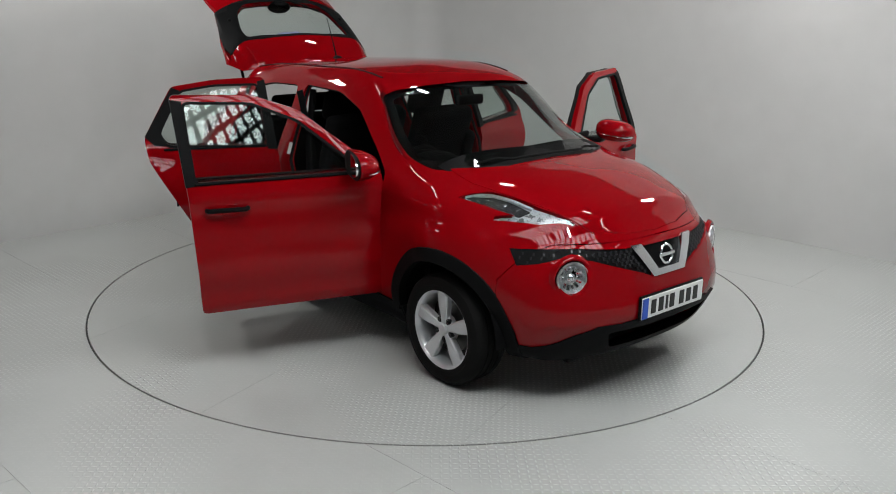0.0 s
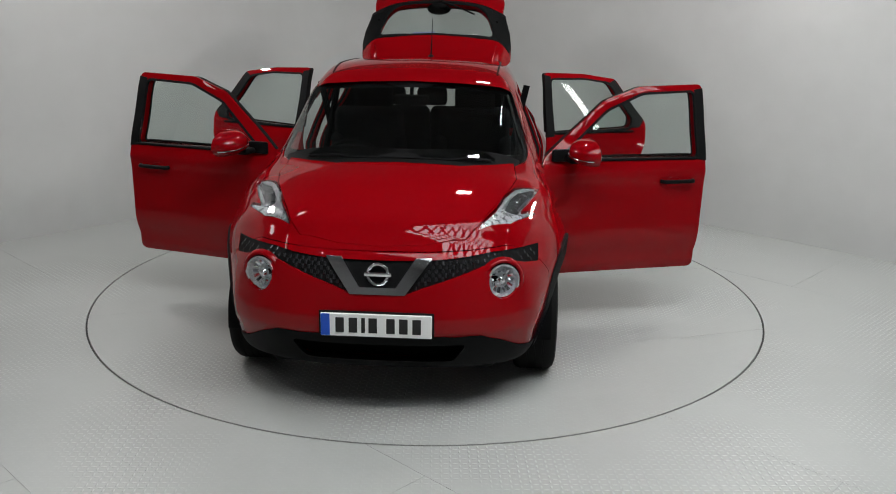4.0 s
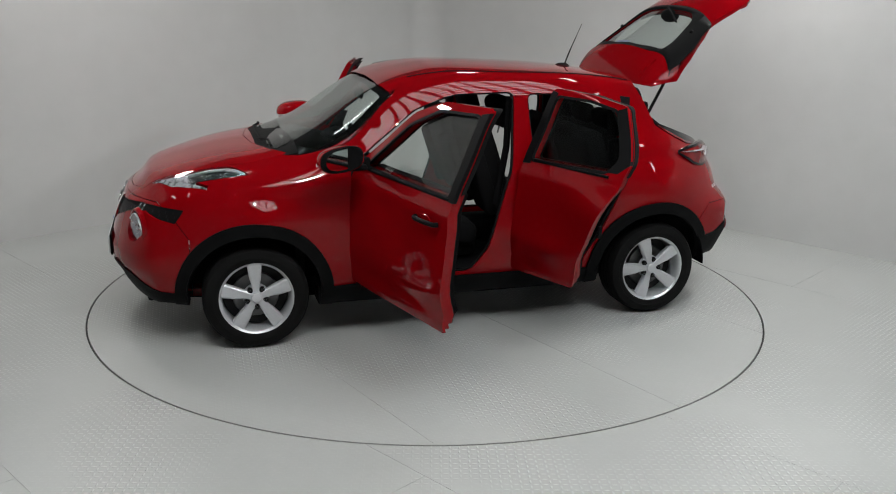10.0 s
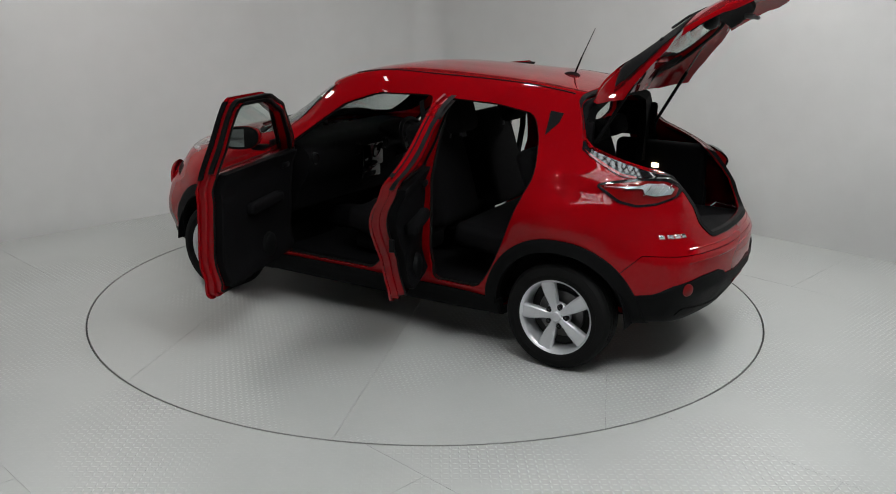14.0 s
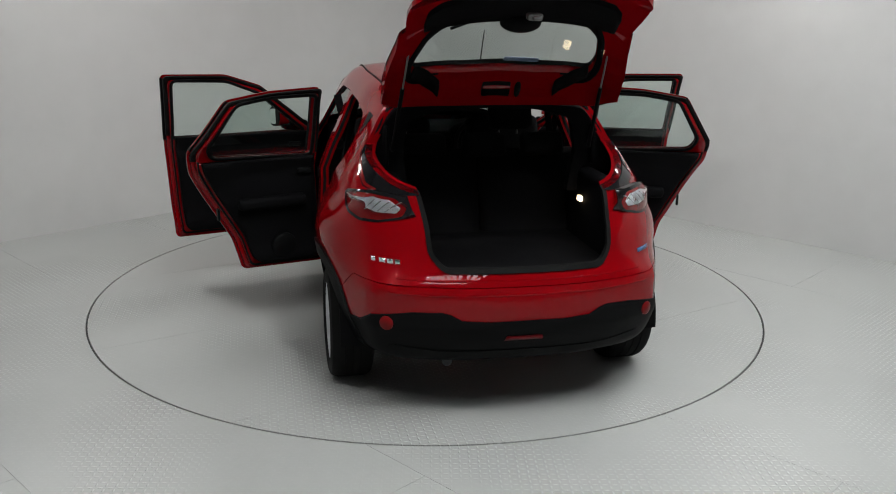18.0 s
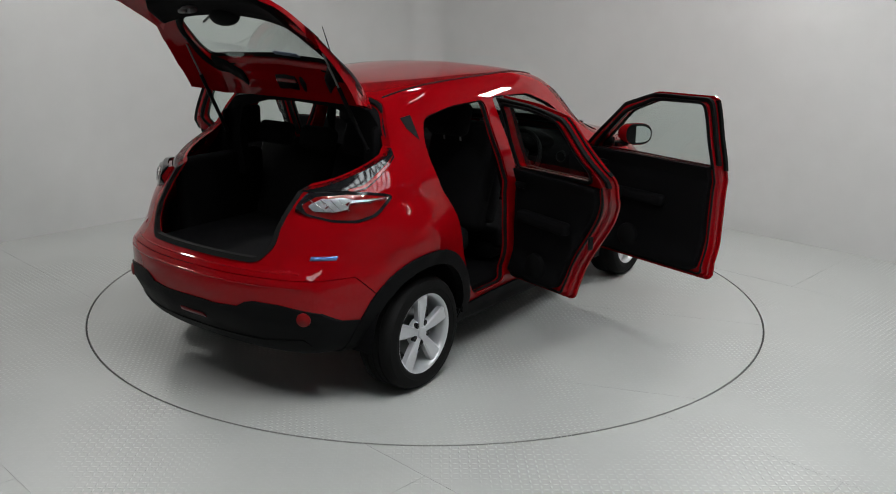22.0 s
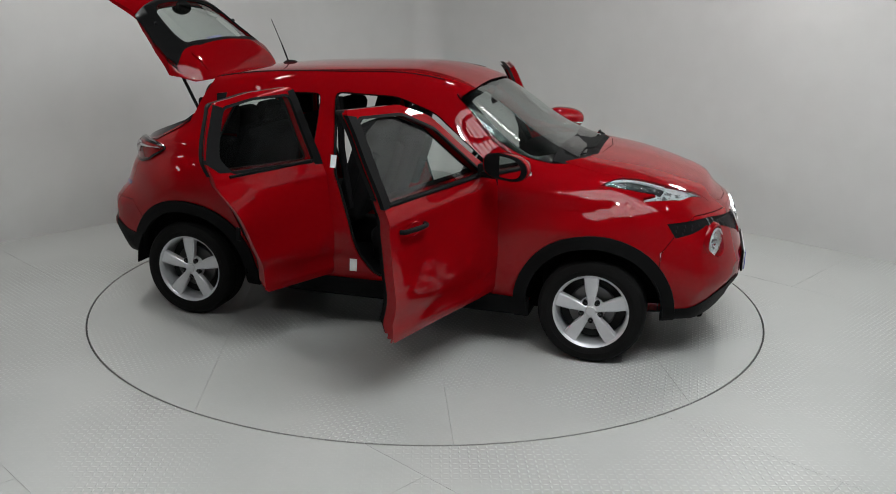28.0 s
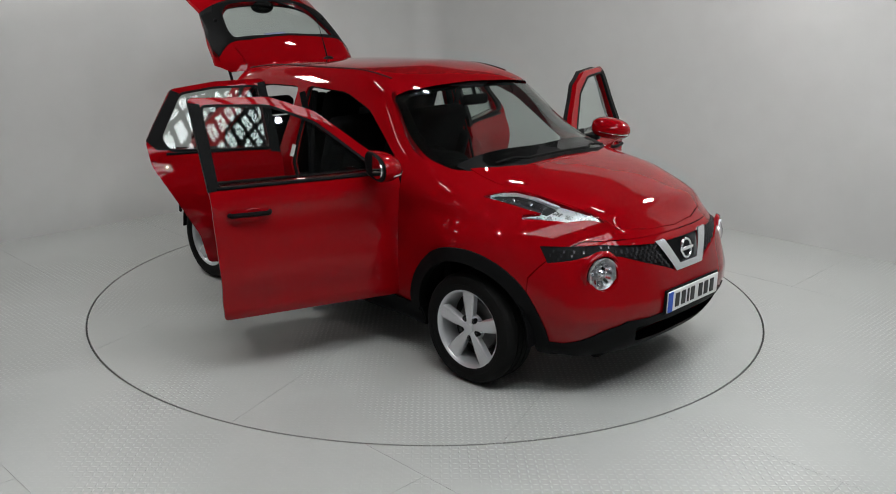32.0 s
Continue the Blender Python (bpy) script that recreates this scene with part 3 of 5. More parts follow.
bm = bmesh.new()
for r in range(9):
    for k in range(-24, 25):
        y, z = k * .032 + (r % 2) * .016, .665 + r * .0185
        if inside(shrink(GRILLE, .008), y, z) and not inside(shrink(VEE[:4], -.004), y, z):
            h, n, i, d = SKIN.ray_cast(Vector((2.5, y, z)), Vector((-1, 0, 0)))
            if h:
                q = n.to_track_quat("Z", "Y").to_matrix().to_4x4()
                box(bm, (0, 0, 0), (.016, .024, .010), Matrix.Translation(h - n * .008) @ q @ pose(0, 0, 0, 0, 0, 0), .004, 1)
tagged(part("grille_mesh", bm, vary(material("grille_dark", (.018, .018, .020), .16), 20, .2, .1), car, "dark honeycomb grille mesh"), kind="stuff")
vee = clad("grille_surround", layer(-.008, .03, prism(VEE, "x", 1.5, 2.3)), "chrome V-shaped grille surround", SATIN, SATIN, SATIN)
bm = bmesh.new()
tube(bm, [(2.020 - .22 * math.sin(a) * .047, .047 * math.cos(a), .742 + .047 * math.sin(a)) for a in np.linspace(0, 2 * math.pi, 33)[:-1]], .0075, 8, closed=True)
box(bm, (2.022, 0, .742), (.014, .128, .020), None, .005, 2)
part("badge", bm, SATIN, car, "chrome ring badge with a bar")

# number plate, its characters as plain bars
plate = part("number_plate", (lambda b: (box(b, (2.072, 0, .512), (.008, .522, .114), pose(0, 0, 0), .004, 1), b)[1])(bmesh.new()), PLATEWHITE, car, "white number plate with a blue band")
plate.location.x = .012
bm = bmesh.new()
box(bm, (2.0775, -.238, .512), (.004, .042, .106))
part("blue_band", bm, PLATEBLUE, plate)
for y in (-.170, -.108, -.060, -.015, .068, .128, .190):
    bm = bmesh.new()
    box(bm, (2.0775, y, .512), (.004, .018 if y == -.060 else .040, .074), None, .0015, 1)
    part("plate_bar", bm, INK, plate)
bm = bmesh.new()
box(bm, (2.062, 0, .512), (.012, .54, .13), None, .004, 1)
part("plate_holder", bm, BLACK, plate)

# round lamps in the bumper
for s in (1, -1):
    lamp = thing("round_lamp", "", "")
    lamp.parent = car
    lamp.matrix_local = round_lamp_at(s)
    lamp.scale = (1.08, 1.0, 1.08)
    bm = bmesh.new()
    turned(bm, [(.014, -.052), (.036, -.046), (.050, -.036), (.062, -.016), (.072, .004), (.077, .008), (.078, -.06)], 22)
    for v in bm.verts:
        v.co.y += .006 * math.sin(v.co.x * 190 + v.co.z * 60) * math.cos(v.co.z * 150)
    part("reflector", mesh_of("reflector", bm, SILVER, False), None, lamp, "bright faceted lamp bowl")
    bm = bmesh.new()
    turned(bm, [(.001, -.004), (.012, -.006), (.020, -.016), (.023, -.05)], 20)
    part("bulb_shield", bm, CHROME, lamp, "round chrome bulb shield")
    bm = bmesh.new()
    turned(bm, [(.020, -.050), (.034, -.052), (.035, -.046)], 24)
    part("bulb_socket", bm, DARKGLASS, lamp, "dark bulb socket")
    for a in range(14):
        bm = bmesh.new()
        box(bm, (0, 0, 0), (.026, .003, .013), Matrix.Rotation(a * math.pi / 7, 4, "Y") @ Matrix.Translation((.046, -.022, 0)) @ Matrix.Rotation(radians((24, 50, 38)[a % 3]), 4, "Z") @ Matrix.Rotation(radians((25, -22, 5)[a % 3]), 4, "X"))
        part("facet", bm, CHROME, lamp)
    bm = bmesh.new()
    turned(bm, [(.001, .026), (.03, .023), (.055, .014), (.072, .002), (.0725, -.002), (.055, .0105), (.03, .0195), (.001, .0225)], 36)
    part("lens", bm, LENS, lamp, "clear domed lens")
    # dark ring, the shade of the lamp's recess put in as colour
    bm = bmesh.new()
    turned(bm, [(.0775, -.05), (.078, -.004), (.080, .000), (.083, -.004), (.084, -.03)], 44)
    part("gasket", bm, DARKGLASS, lamp, "dark ring round the lens for the shade of its recess")
    bm = bmesh.new()
    turned(bm, [(.083, -.03), (.0845, -.003), (.089, .002), (.096, .001), (.103, -.006), (.108, -.022)], 48)
    part("bezel", bm, PAINT, lamp, "red painted bezel")

# blade lamps on the wings
for s in (1, -1):
    poly = LAMP if s > 0 else flip_plan(LAMP)
    lamp = part("headlamp", dress(skinned(layer(.028, .06, prism(shrink(poly, -.004), "z", .7, 1.2)), .05), LAMPGREY), None, car, "silver boomerang headlamp housing")
    dark = [(1.30, .735), (1.35, .675), (1.41, .635), (1.50, .605), (1.60, .580), (1.585, .640), (1.54, .660), (1.45, .695), (1.36, .725)]
    part("dark_insert", dress(skinned(layer(.020, .05, prism(dark if s > 0 else flip_plan(dark), "z", .7, 1.2)), .04), LAMPDARK), None, lamp, "dark lamp insert")
    inner = [(1.80, .462), (1.60, .562), (1.61, .600), (1.60, .640), (1.52, .715), (1.60, .668), (1.69, .602)]
    part("light_guide", dress(skinned(layer(.012, .05, prism(inner if s > 0 else flip_plan(inner), "z", .7, 1.2)), .03), LAMPGREY), None, lamp, "silver light guide")
    strip = [(1.29, .735), (1.335, .675), (1.38, .637), (1.48, .592), (1.60, .556), (1.60, .568), (1.49, .606), (1.40, .646), (1.35, .690)]
    part("light_strip", dress(skinned(layer(.010, .05, prism(strip if s > 0 else flip_plan(strip), "z", .7, 1.2)), .03), SILVER), None, lamp, "bright strip along the lamp")
    edge = [(1.40, .712), (1.47, .690), (1.565, .652), (1.56, .642), (1.46, .682), (1.40, .704)]
    part("lower_strip", dress(skinned(layer(.012, .05, prism(edge if s > 0 else flip_plan(edge), "z", .7, 1.2)), .03), CHROME), None, lamp)
    for x, y in ((1.40, .685), (1.485, .648)):
        h, n, *_ = SKIN.ray_cast(Vector((x, s * y, 2)), Vector((0, 0, -1)))
        bm = bmesh.new()
        bmesh.ops.create_uvsphere(bm, u_segments=20, v_segments=12, radius=.022, matrix=Matrix.Translation(h - n * .03))
        part("projector", bm, CHROME, lamp, "small round projector")
    part("lens", dress(skinned(layer(-.002, .003, prism(shrink(poly, .002), "z", .7, 1.2)), .02), LENS), None, lamp, "clear headlamp lens")

# tail lamps
TAIL_CLEAR = rounded([(-1.46, 1.047), (-1.60, 1.058), (-1.625, 1.068), (-1.69, 1.061), (-1.745, 1.030), (-1.748, 1.006), (-1.69, 1.002), (-1.64, 1.016), (-1.62, 1.042), (-1.60, 1.047)], .005)
for s in (1, -1):
    lo, hi = (.40, 1.2) if s > 0 else (-1.2, -.40)

    def tail(out, inn, poly, gap=.035, hole=None, proud=.050):
        me = cut(layer(out, inn, prism(poly, "y", lo, hi)), prism(shrink(GATE_GAP, -gap), "x", -2.4, -1.2))
        if hole:
            me = cut(me, prism(hole, "y", lo, hi))
        for v in me.vertices:
            k = proud * smooth01((v.co.z - .955) / .10) * (1 - smooth01((v.co.z - 1.075) / .10)) * smooth01((-1.43 - v.co.x) / .16)
            v.co += Vector((-.80 * k, s * .60 * k, 0))
        return me

    lamp = part("tail_lamp", dress(smoothed(tail(-.006, .06, TAIL)), REDLENS), None, car, "red and clear boomerang tail lamp")
    part("dark_rim", dress(smoothed(tail(-.008, .02, shrink(TAIL, -.010), .030, shrink(TAIL, .002))), DARKGLASS), None, lamp, "black rim round the lamp")
    part("reflector", dress(smoothed(tail(-.009, .0, TAIL_CLEAR)), SILVER), None, lamp, "bright reversing-lamp reflector")
    part("clear_lens", dress(smoothed(tail(-.015, -.011, shrink(TAIL_CLEAR, -.004))), LENS), None, lamp, "clear lens")
    for k in range(4):
        x0 = -1.70 - .026 * k
        part("lens_rib", dress(tail(-.0105, -.006, [(x0 + .06, 1.006), (x0 + .062, 1.006), (x0 + .054, 1.058), (x0 + .052, 1.058)]), CHROME), None, lamp)
    part("upper_arm", dress(smoothed(tail(-.006, .03, TAIL_ARM, .004, GATE_SIDE, 0)), DARKGLASS), None, lamp, "black gloss upper arm of the lamp")
    rib = [(-1.30, 1.226), (-1.36, 1.192), (-1.45, 1.146), (-1.53, 1.108), (-1.60, 1.092), (-1.60, 1.082), (-1.53, 1.097), (-1.45, 1.134), (-1.36, 1.181)]
    part("arm_lens", dress(smoothed(tail(-.009, .0, rib, .035, None, 0)), REDLENS), None, lamp, "red lens along the upper arm")
    # small reflectors
    bm = bmesh.new()
    hr, nr, *_ = SKIN.ray_cast(Vector((-2.6, s * .645, .520)), Vector((1, 0, 0)))
    turned(bm, [(.001, .012), (.024, .010), (.034, .004), (.037, -.03)], 24, Matrix.Translation(hr + nr * .007) @ nr.to_track_quat("Y", "Z").to_matrix().to_4x4())
    part("rear_reflector", bm, REFLECTOR, car, "round red rear reflector")
    # badges on the tail
    if s > 0:
        for k, w in enumerate((.018, .026, .026, .022)):
            part("tail_badge", dress(layer(-.004, .002, prism([(.70 - .034 * k, .785), (.70 - .034 * k - w, .785), (.70 - .034 * k - w, .805), (.70 - .034 * k, .805)], "x", -2.1, -1.5)), CHROME), None, car, "small chrome badge bar")
    else:
        part("tail_badge", dress(layer(-.004, .002, prism([(-.62, .785), (-.71, .785), (-.71, .803), (-.62, .803)], "x", -2.1, -1.5)), material("badge_blue", (.12, .2, .4), .2, .6)), None, car, "small blue and chrome badge")
part("fog_reflector", dress(layer(-.014, .0, prism([(-.085, .438), (.105, .438), (.095, .462), (-.075, .462)], "x", -2.3, -1.7)), material("dark_red_lens", (.10, .002, .004), .35, 0, 0, .3)), None, car, "flat dark red fog lamp lens")
seal = cut(layer(-.005, .03, prism(shrink(GATE_GAP, -.016), "x", -2.3, -1.3)), prism(shrink(GATE_GAP, .006), "x", -2.4, -1.2))
seal = cut(seal, prism(GATE_SIDE, "y", -1.2, 1.2))
# the seal along the upper edge of the opening
half = []
for x, z in ((-1.72, 1.082), (-1.67, 1.095), (-1.57, 1.132), (-1.42, 1.185), (-1.335, 1.217), (-1.28, 1.258), (-1.245, 1.36), (-1.215, 1.42)):
    h, n, *_ = SKIN.ray_cast(Vector((x, 2, z)), Vector((0, -1, 0)))
    half.append(h - n * .025)
top = []
for y in np.linspace(.50, -.50, 9):
    h, n, *_ = SKIN.ray_cast(Vector((-1.208, y, 2)), Vector((0, 0, -1)))
    top.append(h - n * .02)
bm = bmesh.new()
tube(bm, spline(half + top + [Vector((q.x, -q.y, q.z)) for q in reversed(half)], 3), .016, 8)
part("upper_boot_seal", bm, RUBBER, car, "black rubber seal along the boot opening")
arch_ = cut(hull_mesh(.035, 1), prism([(-1.27, .98), (-1.22, .98), (-1.22, 1.6), (-1.27, 1.6)], "y", -1.2, 1.2, 1), "INTERSECT")
part("boot_arch_lining", dress(cut(arch_, prism(shrink(GATE_GAP, .012), "x", -1.5, -1.0, 1)), TRIM, TRIM, TRIM), None, car, "black lining round the boot opening")
clad("boot_seal", seal, "black rubber seal round the boot opening", RUBBER, RUBBER, RUBBER)
clad("rear_lip", layer(-.013, .01, prism(rounded([(-.64, .36), (-.40, .335), (.40, .335), (.64, .36), (.62, .40), (.40, .375), (-.40, .375), (-.62, .40)], .01), "x", -2.3, -1.7)), "black plastic lip below the rear bumper")
# folds across the rear bumper
for z, reach in ((.728, .60), (.668, .64)):
    pts = []
    for y in np.linspace(-reach, reach, 41):
        h, n, *_ = SKIN.ray_cast(Vector((-2.6, y, z)), Vector((1, 0, 0)))
        pts.append(h - n * .0025)
    bm = bmesh.new()
    tube(bm, spline(pts, 2), .006, 8)
    part("bumper_fold", bm, PAINT, car, "fine raised fold across the rear bumper")
# dark corner panes behind the rear doors
for s in (1, -1):
    lo, hi = (.45, 1.2) if s > 0 else (-1.2, -.45)
    clad("corner_trim", layer(-.003, .01, prism([(-1.075, 1.395), (-1.15, 1.385), (-1.135, 1.335), (-1.075, 1.27)], "y", lo, hi)), "dark grey corner trim")

def islands(me):
    """The separate pieces of a mesh, each as a mesh."""
    bm = bmesh.new()
    bm.from_mesh(me)
    left, out = set(bm.verts), []
    while left:
        seed = left.pop()
        seen, todo = {seed}, [seed]
        while todo:
            for e in todo.pop().link_edges:
                for v in e.verts:
                    if v not in seen:
                        seen.add(v)
                        todo.append(v)
        left -= seen
        idx = {v: i for i, v in enumerate(seen)}
        one = bpy.data.meshes.new("piece")
        one.from_pydata([v.co for v in idx], [], [[idx[v] for v in f.verts] for f in bm.faces if f.verts[0] in seen])
        if len(one.polygons) > 12:
            out.append(one)
    bm.free()
    return out


def sheet(poly, side, inset, thick=.005):
    """A smooth curved pane that follows the body inside an outline; side: 'y' flank, 'x' front, '-x' back."""
    us, vs = [q[0] for q in poly], [q[1] for q in poly]
    u0, u1, v0, v1 = min(us) - .02, max(us) + .02, min(vs) - .02, max(vs) + .02
    flank_ = side == "y"

    def basis(u, v):
        v = v - 1.25
        return [1, v, v * v, u, u * u, u * v] if flank_ else [1, v, v * v, v ** 3, u * u, u * u * v, u ** 4]

    def slope(u, v):
        v = v - 1.25
        du = [0, 0, 0, 1, 2 * u, v] if flank_ else [0, 0, 0, 0, 2 * u, 2 * u * v, 4 * u ** 3]
        dv = [0, 1, 2 * v, 0, 0, u] if flank_ else [0, 1, 2 * v, 3 * v * v, 0, u * u, 0]
        return float(np.dot(du, k)), float(np.dot(dv, k))

    A, B = [], []
    for u in np.linspace(u0, u1, 30):
        for v in np.linspace(v0, v1, 20):
            if inside(poly, u, v):
                o, d = {"y": ((u, 2, v), (0, -1, 0)), "x": ((3, u, v), (-1, 0, 0)), "-x": ((-3, u, v), (1, 0, 0))}[side]
                h, n, *_ = SKIN.ray_cast(Vector(o), Vector(d))
                if h:
                    A.append(basis(u, v))
                    B.append(h.y if flank_ else h.x)
    k = np.linalg.lstsq(np.array(A), np.array(B), rcond=None)[0]
    out = -1 if side == "-x" else 1

    def normal(u, v):
        du, dv = slope(u, v)
        n = Vector((-du, 1, -dv)) if flank_ else Vector((1, -du, -dv))
        return n.normalized() * out

    bm = bmesh.new()
    nu, nv, sides = 33, 21, []
    for depth in (inset, inset + thick):
        rows_ = []
        for a in np.linspace(u0, u1, nu):
            row = []
            for c in np.linspace(v0, v1, nv):
                w = float(np.dot(basis(a, c), k))
                row.append(bm.verts.new(Vector((a, w, c) if flank_ else (w, a, c)) - normal(a, c) * depth))
            rows_.append(row)
        for i in range(nu - 1):
            for j in range(nv - 1):
                bm.faces.new((rows_[i][j], rows_[i + 1][j], rows_[i + 1][j + 1], rows_[i][j + 1]))
        sides.append(rows_)
    P, Q = sides
    rim = [(i, 0) for i in range(nu)] + [(nu - 1, j) for j in range(1, nv)] + [(i, nv - 1) for i in range(nu - 2, -1, -1)] + [(0, j) for j in range(nv - 2, 0, -1)]
    for (a, b), (c, d) in zip(rim, rim[1:] + rim[:1]):
        bm.faces.new((P[a][b], P[c][d], Q[c][d], Q[a][b]))
    bmesh.ops.recalc_face_normals(bm, faces=bm.faces)
    cutter = prism(poly, "y", .2, 1.4) if flank_ else prism(poly, "x", .2, 1.4) if side == "x" else prism(poly, "x", -2.6, -.9)
    me = cut(bm, cutter, "INTERSECT")
    me.update()
    loops = []
    for p in me.polygons:
        for li in p.loop_indices:
            c = me.vertices[me.loops[li].vertex_index].co
            n = normal(c.x, c.z) if flank_ else normal(c.y, c.z)
            q = n.dot(p.normal)
            loops.append(tuple(n) if q > .9 else tuple(-n) if q < -.9 else tuple(p.normal))
    me.shade_smooth()
    me.normals_split_custom_set(loops)
    return me


# glass
ws = sheet(shrink(SCREEN, -.012), "x", .010)
screen = part("windscreen", dress(ws, GLASS), None, car, "clear curved windscreen")
band = cut(layer(.016, .022, prism(shrink(SCREEN, -.012), "x", .2, 1.25)), prism(shrink(SCREEN, .035), "x", .1, 1.3))
for piece in islands(band):
    part("black_band", dress(skinned(piece, .05), DARKGLASS), None, screen, "black ceramic edge band")


def swing(x, y, degrees):
    return Matrix.Translation((x, y, 0)) @ Matrix.Rotation(radians(degrees), 4, "Z") @ Matrix.Translation((-x, -y, 0))


def skin_at(x, z, lift=0.0):
    h, n, i, d = SKIN.ray_cast(Vector((x, 2, z)), Vector((0, -1, 0)))
    return h + n * lift, n


def handle_mesh(x, z):
    p, n = skin_at(x, z)
    bm = bmesh.new()
    m = Matrix.Translation(p) @ n.to_track_quat("Y", "Z").to_matrix().to_4x4()
    pts = [(-.105, .005, 0), (-.095, .028, .002), (-.05, .036, .003), (0, .038, .003), (.05, .036, .002), (.09, .026, 0), (.105, .005, 0)]
    tube(bm, spline(pts, 4), .0125, 10)
    bmesh.ops.transform(bm, matrix=m, verts=bm.verts)
    return mesh_of("handle", bm, BLACK)


def cup_mesh(x, z):
    p, n = skin_at(x, z)
    bm = bmesh.new()
    turned(bm, [(.001, .002), (.030, .0015), (.037, .003), (.040, .0005)], 24, Matrix.Translation(p) @ n.to_track_quat("Y", "Z").to_matrix().to_4x4() @ Matrix.Diagonal((1.35, 1, .9, 1)))
    return mesh_of("cup", bm, PAINT)


def mirror_parts():
    """The door mirror: shell, foot, indicator, rim and glass."""
    out, cx, cy, cz, a, b, e = [], .500, .992, 1.128, .134, .076, 2.6

    def ring(bm, x, k):
        pts = []
        for i in range(36):
            w = 2 * math.pi * i / 36
            c, q = math.cos(w), math.sin(w)
            y = math.copysign(abs(c) ** (2 / e), c) * a * k
            z = math.copysign(abs(q) ** (2 / e), q) * b * k
            pts.append(bm.verts.new((x, cy + y, cz + z - .10 * y + (.014 if z < 0 else 0) * k * (c * .5 + .5))))
        return pts

    def loft(rows_):
        bm = bmesh.new()
        rings_ = [ring(bm, x, k) for x, k in rows_]
        for p, q in zip(rings_, rings_[1:]):
            for i in range(36):
                bm.faces.new((p[i], p[(i + 1) % 36], q[(i + 1) % 36], q[i]))
        bm.faces.new(rings_[0]), bm.faces.new(rings_[-1])
        return bm

    outer_ = [(cx + .135 * t, (1 - t ** 2.4) ** .5) for t in (0, .15, .3, .45, .6, .72, .82, .9, .96, .99)]
    out.append(("mirror_shell", mesh_of("mirror_shell", loft([(cx + .012, .86), (cx + .002, .93), (cx - .001, .965)] + outer_), PAINT, True, 50), "red mirror shell"))
    out.append(("mirror_rim", mesh_of("mirror_rim", loft([(cx - .003, .74), (cx - .006, .90), (cx - .003, .965), (cx + .012, .955)]), BLACK), "black mirror rim"))
    out.append(("mirror_glass", moved(mesh_of("mirror_glass", loft([(cx - .0065, .76), (cx + .008, .765)]), MIRROR), swing(cx, cy, 6)), "mirror glass"))
    bm = bmesh.new()
    pts = []
    for y in np.linspace(-.6, .97, 16):
        k = (abs(y) ** e + .2 ** e) ** (1 / e)
        pts.append((cx + .002 + .135 * (1 - min(k, .999) ** 2) ** (1 / 2.4), cy + y * a, cz - .2 * b - .10 * y * a))
    tube(bm, pts, .0055, 8)
    out.append(("indicator", mesh_of("indicator", bm, CHROME), "silver indicator strip"))
    bm = bmesh.new()
    box(bm, (.565, .875, 1.070), (.085, .11, .034), None, .014, 3)
    box(bm, (.615, .805, 1.085), (.13, .03, .075), None, .012, 2)
    out.append(("mirror_foot", mesh_of("mirror_foot", bm, BLACK), "black mirror foot"))
    return out


